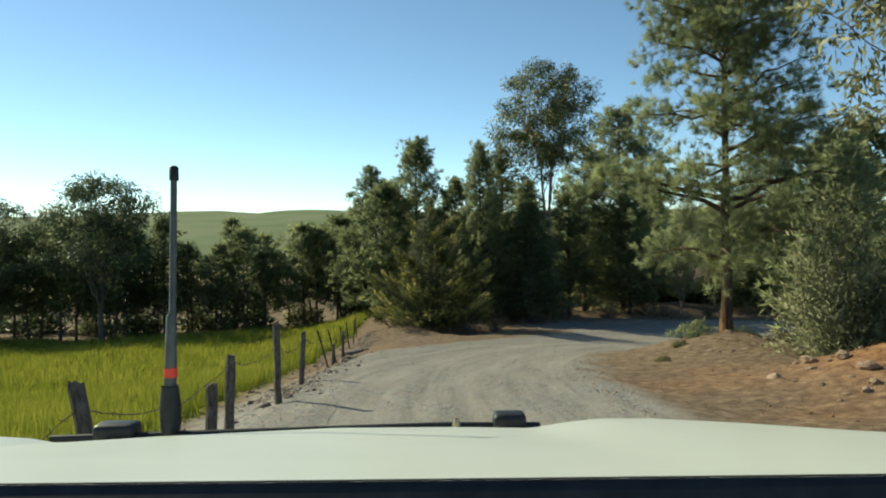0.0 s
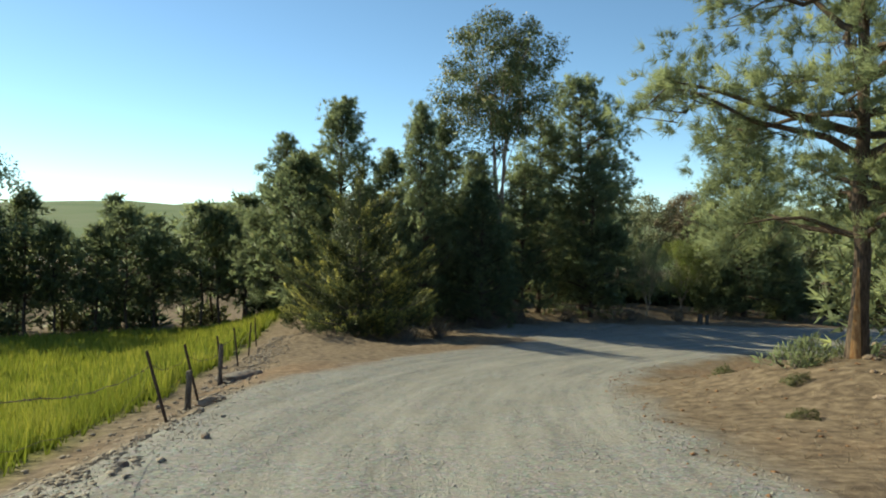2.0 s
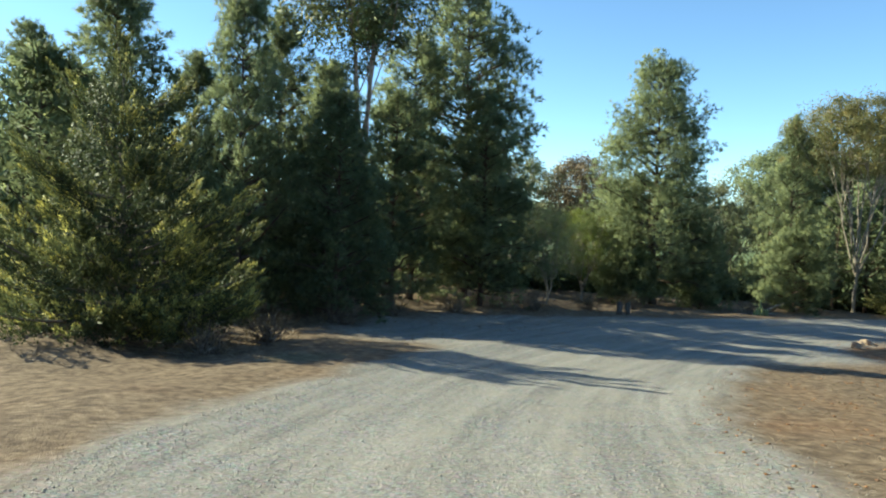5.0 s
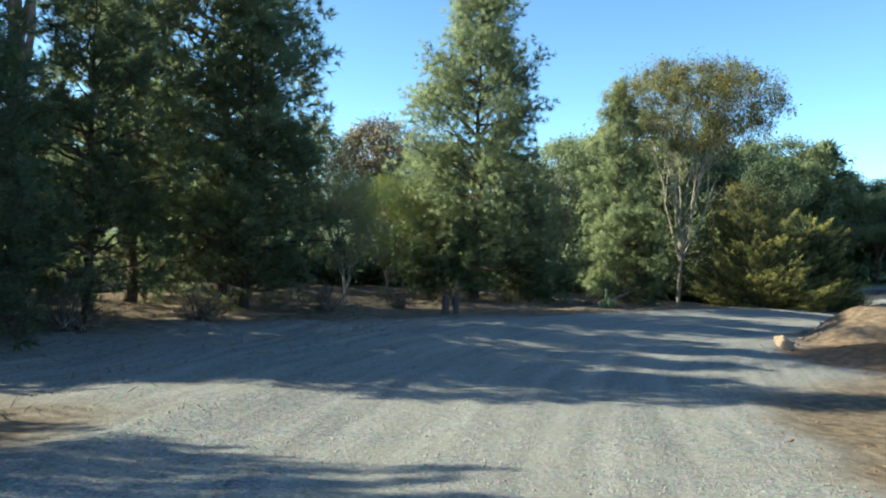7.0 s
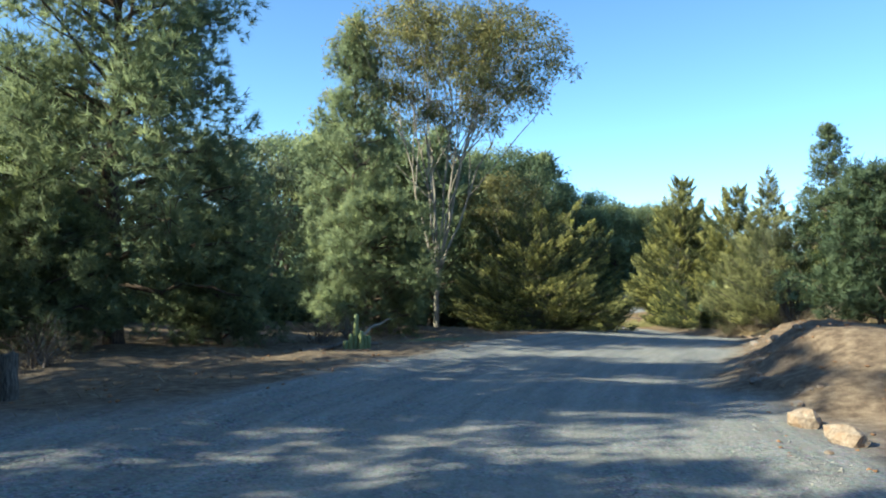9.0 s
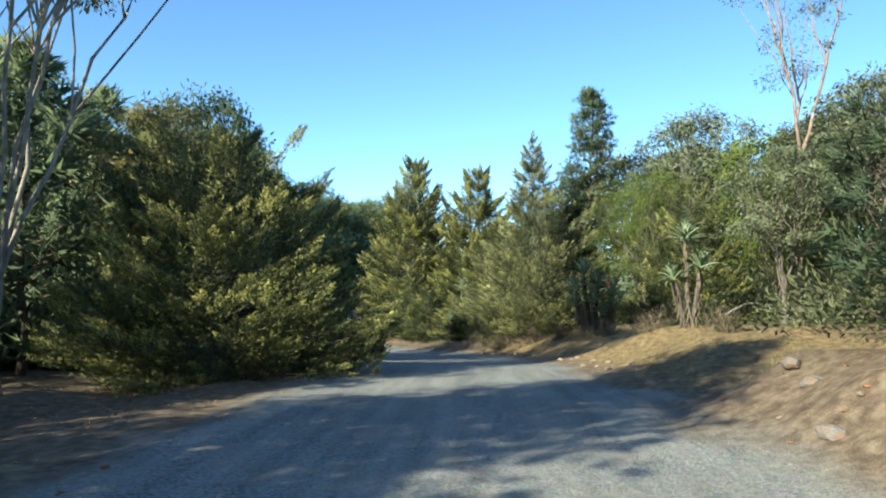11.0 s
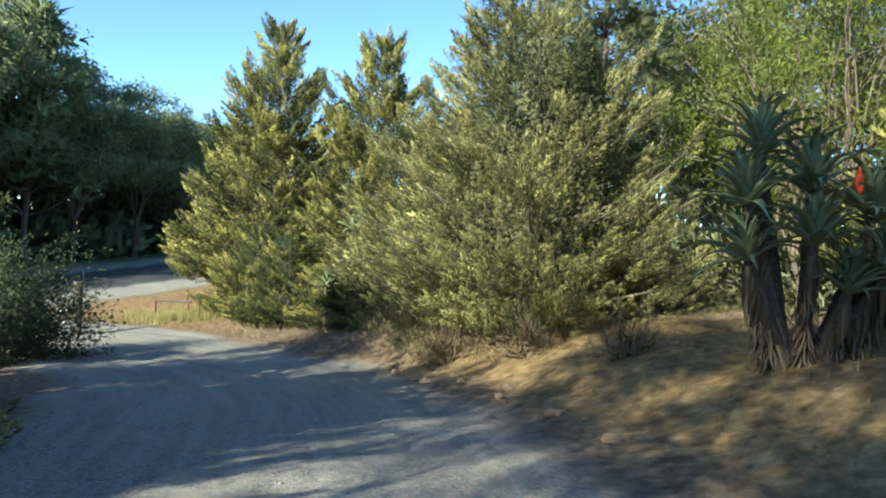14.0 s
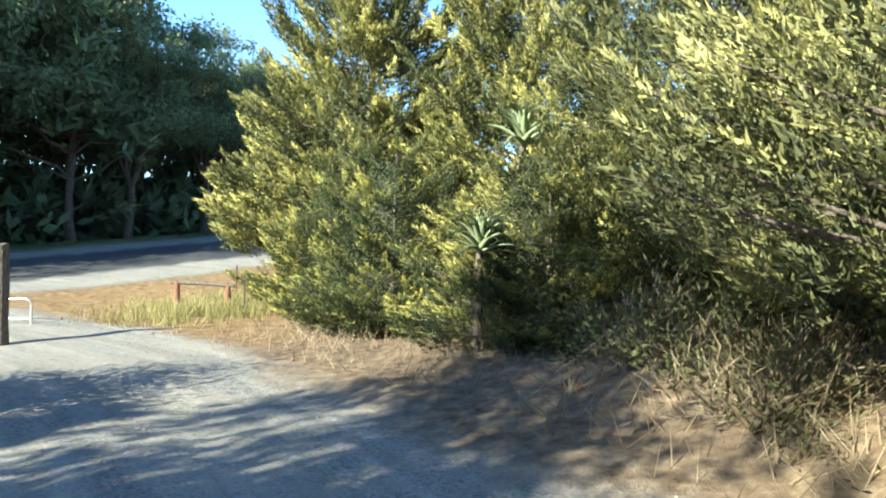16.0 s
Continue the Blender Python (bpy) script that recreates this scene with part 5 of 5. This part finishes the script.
# ---- aloes and cactus ----
def aloe_leaf(dead=False):
    """One thick tapering leaf along x, curving, with a channel on top."""
    k, vs, fs = 7, [], []
    for i in range(k):
        u = i / (k - 1)
        w = 0.070 * (1 - u) ** 0.75 + 0.002
        x = 0.74 * u
        z = (0.20 * math.sin(u * 2.2) - 0.06 * u * u) if not dead else -0.55 * u * u
        vs += [(x, -w, z + 0.012), (x, 0, z - 0.006), (x, w, z + 0.012), (x, 0, z - 0.03 * (1 - u))]
    for i in range(k - 1):
        a, b = 4 * i, 4 * i + 4
        for p_, q_ in ((0, 1), (1, 2), (2, 3), (3, 0)):
            fs.append((a + p_, a + q_, b + q_, b + p_))
    me = bpy.data.meshes.new("leaf")
    me.from_pydata(vs, [], fs)
    me.polygons.foreach_set("use_smooth", np.ones(len(fs), bool))
    me.update()
    return me


LEAF, LEAF_DEAD = aloe_leaf(), aloe_leaf(True)


def aloe(label, x, y, heads, stem_r, rot=0, flower=None):
    """heads: (dx, dy, height, size, tilt) of each rosette."""
    ob = thing("aloe", label, "succulent", x, y, rot=rot)
    rg = np.random.default_rng(int(x * 7))
    for hx, hy, hz, size, tilt in heads:
        base = np.array([hx * 0.15, hy * 0.15, -0.1])
        top = np.array([hx, hy, hz])
        v, f = tubes([(wiggle(base, top, 7, 0.02, rg), np.linspace(stem_r, stem_r * 0.7, 7))], 8)
        add_part("stem", mesh_arrays("stem", v, f, True), M_POST, ob)
        for i in range(32):
            u = i / 32
            el = 72 - 88 * u + 7 * rg.normal()
            m = Matrix.Translation(tuple(top + [0, 0, 0.10 * (1 - u)])) @ Matrix.Rotation(radians(tilt), 4, 'X') @ pose(0, 0, 0, 0, 0, i * 137.5 + 8 * rg.normal()) @ pose(0, 0, 0, 0, -el, 0) @ Matrix.Diagonal((size * (0.75 + 0.35 * u), size, size, 1))
            o = add_part("leaf", LEAF, M_ALOE, ob)
            o.matrix_local = m
        for i in range(58):
            u = i / 58
            m = Matrix.Translation(tuple(top * (1 - 0.85 * u) + base * 0.85 * u)) @ pose(0, 0, 0, 0, 0, i * 137.5) @ pose(0, 0, 0, 0, 55 + 20 * u, 0) @ Matrix.Diagonal((size * (0.60 + 0.25 * rg.random()) * (1 - 0.2 * u), size * 0.75, size * 0.8, 1))
            o = add_part("leaf", LEAF_DEAD, M_ALOE_DEAD, ob, "dead straw-coloured leaf")
            o.matrix_local = m
    if flower:
        v, f = tubes([(np.array([[flower[0], flower[1], flower[2]], [flower[0], flower[1], flower[2] + 0.15], [flower[0], flower[1], flower[2] + 0.36]]), np.array([0.045, 0.07, 0.015]))], 9)
        add_part("flower_spike", mesh_arrays("flower_spike", v, f, True), M_ALOE_FLOWER, ob, "orange-red flower spike")
    return ob


aloe("tall aloe with three rosettes above skirts of dead leaves", 56.5, 48.8, [(0.0, 0.12, 2.75, 1.15, 0), (0.05, -0.32, 1.85, 1.2, 12), (-0.1, 0.5, 1.5, 0.95, -20)], 0.075)
aloe("clustered aloe with dark rosettes and one red flower spike", 65.0, 51.6, [(0, -0.1, 2.25, 1.3, 0), (-0.3, 0.8, 2.05, 1.2, -14), (-0.3, -0.7, 1.9, 1.3, 14), (0.2, 0.5, 2.75, 1.2, 0), (-0.55, 0.1, 1.55, 1.2, 0),
                                                                                (-0.5, -0.8, 1.25, 1.1, 20), (-0.4, 0.8, 1.35, 1.1, -20), (-0.6, -0.3, 1.0, 1.0, 10)], 0.09, 0, (-0.25, -0.55, 2.2))
aloe("pale aloe rosette among the cypress branches", 82.5, 60.4, [(-0.2, -0.2, 3.7, 1.2, 0)], 0.09)
aloe("dark aloe rosette among the cypress branches", 79.6, 60.6, [(0, 0, 1.5, 1.0, 0)], 0.08)
M_CACTUS = mottled("cactus_skin", (0.15, 0.18, 0.07), (0.27, 0.29, 0.13), 9, 0.6, 0, 0.1)
cactus = thing("cactus", "clump of pale green columnar cactus at the road's edge", "cactus", 31.7, 58.0)
for i, (dx, dy, h) in enumerate(((0, 0, 1.0), (0.14, 0.05, 0.62), (-0.16, 0.03, 0.48), (0.05, -0.15, 0.55), (0.32, -0.05, 0.36), (0.42, 0.06, 0.42), (0.52, -0.03, 0.40), (-0.28, 0.1, 0.3))):
    ang = np.linspace(0, 2 * np.pi, 14, endpoint=False)
    zs = np.array([-0.05, h * 0.4, h * 0.85, h * 0.96, h])
    rs = np.array([0.055, 0.06, 0.058, 0.04, 0.008])
    rib = 1 + 0.14 * np.where(np.arange(14) % 2 == 0, 1, -1)
    v = np.stack([(rs[:, None] * rib) * np.cos(ang), (rs[:, None] * rib) * np.sin(ang), np.repeat(zs[:, None], 14, 1)], -1).reshape(-1, 3) + [dx, dy, 0]
    ii = np.arange(70).reshape(5, 14)
    f = np.stack([ii[:-1], np.roll(ii[:-1], -1, 1), np.roll(ii[1:], -1, 1), ii[1:]], -1).reshape(-1, 4)
    add_part("column", mesh_arrays("column", v, f), M_CACTUS, cactus)


# ---- rails by the turn ----
rail = thing("post_and_rail", "low wooden post-and-rail barrier on red earth", "barrier", 87.2, 69.0)
for y in (69.67, 68.2):
    o = add_part("post", rough_post(int(y), 0.78, 0.075, 10), M_POST_RED, rail)
    o.location = (0, y - 69.0, 0.05)
v, f = tubes([(np.array([[0.0, 0.85, 0.80], [0.0, 0, 0.805], [0.0, -0.98, 0.79]]), np.array([0.05, 0.052, 0.05]))], 9)
add_part("crossbar", mesh_arrays("crossbar", v, f, True), M_POST, rail, "pale weathered round rail")
for x, y, h in ((86.5, 67.4, 0.8), (88.6, 66.8, 0.9), (90.5, 69.5, 0.8)):
    o = new("fence_post", star_post())
    o.data.materials.append(M_STEEL)
    o.matrix_world = pose(x, y, ground_z(x, y), 0, 2, 30) @ Matrix.Diagonal((1, 1, h, 1))
    tagged(o, "thin steel post in the grass patch", "post", "thin posts")
wr = thing("hand_rail", "white bent-tube rail beside the road", "rail", 83.6, 71.4)
loop = np.array([[0, -0.2, -0.1], [0, -0.2, 0.52], [0, -0.15, 0.60], [0, -0.05, 0.63], [0.02, 1.6, 0.50]])
v, f = tubes([(loop, np.full(5, 0.025))], 8)
add_part("top_tube", mesh_arrays("top_tube", v, f, True), M_RAIL, wr)
v, f = tubes([(np.array([[0, -0.2, 0.18], [0, 1.6, 0.1]]), np.full(2, 0.02))], 8)
add_part("lower_tube", mesh_arrays("lower_tube", v, f, True), M_RAIL, wr)
pil = new("gate_post", rough_post(77, 1.9, 0.17, 10))
pil.data.materials.append(M_POST)
pil.matrix_world = pose(80.9, 69.7, ground_z(80.9, 69.7))
tagged(pil, "stout brown timber gate post beside the road", "post")


# ---- front of the car that carries the camera, where the drive begins ----
M_WHITE = mottled("white_car_paint", (0.62, 0.66, 0.61), (0.68, 0.71, 0.67), 3, 0.28, 0, 0.0, 0.01, 0.5)
M_BLACK = mottled("black_plastic", (0.012, 0.013, 0.015), (0.03, 0.032, 0.036), 30, 0.5, 0, 0.1, 0.002)
M_RUBBER = mottled("tyre_rubber", (0.015, 0.015, 0.016), (0.035, 0.034, 0.033), 25, 0.85, 0, 0.3, 0.004)
M_MAST = mottled("grey_mast", (0.05, 0.055, 0.055), (0.10, 0.105, 0.10), 20, 0.45, 0.3, 0.05, 0.002)
M_BAND = mottled("red_band", (0.55, 0.04, 0.03), (0.70, 0.07, 0.05), 20, 0.5)
M_BRASS = mottled("brass_nozzle", (0.35, 0.28, 0.18), (0.55, 0.46, 0.32), 20, 0.35, 0.9, 0.05)
car = new("car_front")
car.location = (0, 0, 0)
tagged(car, "white car bonnet with black bar, lamps and whip antenna", "car")


def grid_part(name, fn, nu, nv, mat, label="", parent=None):
    v = np.array([fn(i / (nu - 1), j / (nv - 1)) for i in range(nu) for j in range(nv)])
    ii = np.arange(nu * nv).reshape(nu, nv)
    f = np.stack([ii[:-1, :-1], ii[1:, :-1], ii[1:, 1:], ii[:-1, 1:]], -1).reshape(-1, 4)
    return add_part(name, mesh_arrays(name, v, f, True), mat, parent or car, label)


def bump(x, a, b):
    u = min(1, max(0, (x - a) / (b - a)))
    return u * u * (3 - 2 * u)


FRONT_X = [-1.22, -1.10, -1.03, -0.74, -0.29, 0.02, 0.23, 0.32, 0.41, 0.55, 0.78, 1.0, 1.22]
FRONT_Z = [1.050, 1.042, 1.029, 1.044, 1.061, 1.060, 1.055, 1.070, 1.079, 1.077, 1.063, 1.045, 1.024]


def bonnet_top(x, y):
    """Height of the bonnet: level at the windscreen, shaped towards its front edge."""
    f = (y - 0.70) / 1.26
    return 1.356 + (float(np.interp(x, FRONT_X, FRONT_Z)) - 1.356) * f - 0.03 * bump(y, 1.955, 1.99)


grid_part("bonnet", lambda u, v: ((u * 2 - 1) * 1.22, 0.69 + v * 1.30, bonnet_top((u * 2 - 1) * 1.22, 0.69 + v * 1.30)), 81, 24, M_WHITE)
grid_part("cowl", lambda u, v: ((u * 2 - 1) * 1.24, 0.30 + v * 0.3925, 1.02 + 0.3395 * v), 20, 9, M_BLACK, "dark cowl below the windscreen")
grid_part("grille", lambda u, v: ((u * 2 - 1) * 1.1, 1.985 + 0.02 * v, 1.02 - 0.72 * v), 20, 8, M_BLACK)
for sx in (-1, 1):
    grid_part("wing", lambda u, v: (sx * (1.22 - 0.01 * v), 0.66 + u * 1.28, bonnet_top(sx * 1.22, 0.66 + u * 1.28) - v * 0.62), 14, 8, M_WHITE)
    wx, wy = sx * 1.0, 1.35
    wheel = add_part("wheel", mesh_arrays("wheel", *tubes([(np.array([[sx * 0.90, wy, 0], [sx * 1.02, wy, 0]]), np.array([0.22, 0.22]))], 20)), M_BLACK, car)
    wheel.location = (0, 0, ground_z(wx, wy) + 0.37)
    prof = np.array([[sx * 0.86, wy, 0], [sx * 0.88, wy, 0], [sx * 0.95, wy, 0], [sx * 1.08, wy, 0], [sx * 1.13, wy, 0], [sx * 1.14, wy, 0]])
    add_part("tyre", mesh_arrays("tyre", *tubes([(prof, np.array([0.22, 0.34, 0.385, 0.385, 0.34, 0.22]))], 28), True), M_RUBBER, wheel)
v, f = tubes([(np.array([[-1.08, 2.0, 1.026], [-0.9, 2.0, 1.03], [0, 2.0, 1.05], [0.26, 2.0, 1.047]]), np.full(4, 0.012))], 8)
add_part("bar", mesh_arrays("bar", v, f, True), M_BLACK, car, "black tube along the bonnet's edge")


def lamp_mesh(w):
    def build(bm):
        bmesh.ops.create_cube(bm, size=1, matrix=Matrix.Diagonal((w, 0.07, 0.05, 1)))
        bmesh.ops.bevel(bm, geom=bm.edges[:], offset=0.018, segments=3, affect='EDGES', profile=0.6)
    return bm_mesh("lamp", build, True)


for x, w in ((-0.898, 0.115), (0.176, 0.09)):
    o = add_part("lamp", lamp_mesh(w), M_BLACK, car, "black lamp housing")
    o.location = (x, 2.0, 1.062 if x > 0 else 1.046)
v, f = tubes([(np.array([[0.03, 1.94, 1.055], [0.03, 1.94, 1.072], [0.031, 1.94, 1.086]]), np.array([0.008, 0.011, 0.006]))], 8)
add_part("washer_nozzle", mesh_arrays("washer_nozzle", v, f, True), M_BRASS, car, "small brass nozzle")
ax, ay, az_ = -0.751, 2.0, 1.03
antenna = add_part("antenna", mesh_arrays("antenna", *tubes([(np.array([[ax, ay, az_ + 0.14], [ax + 0.004, ay, az_ + 0.20], [ax + 0.008, ay, az_ + 0.33], [ax + 0.012, ay, az_ + 0.34], [ax + 0.024, ay, az_ + 0.72]]), np.array([0.017, 0.016, 0.014, 0.0095, 0.0085]))], 10), True), M_MAST, car, "grey-green whip antenna")
coil = np.array([[ax + 0.0, ay, az_ + 0.004 * i] for i in range(36)])
add_part("spring", mesh_arrays("spring", *tubes([(coil, 0.021 + 0.006 * np.sin(np.linspace(0, np.pi, 36)) + 0.003 * (np.arange(36) % 2))], 12), True), M_BLACK, antenna, "coiled black spring base")
add_part("band", mesh_arrays("band", *tubes([(np.array([[ax + 0.003, ay, az_ + 0.165], [ax + 0.003, ay, az_ + 0.19]]), np.array([0.0185, 0.0183]))], 12), True), M_BAND, antenna, "red band")
add_part("cap", mesh_arrays("cap", *tubes([(np.array([[ax + 0.024, ay, az_ + 0.70], [ax + 0.024, ay, az_ + 0.735], [ax + 0.024, ay, az_ + 0.74]]), np.array([0.0125, 0.0125, 0.006]))], 10), True), M_BLACK, antenna)
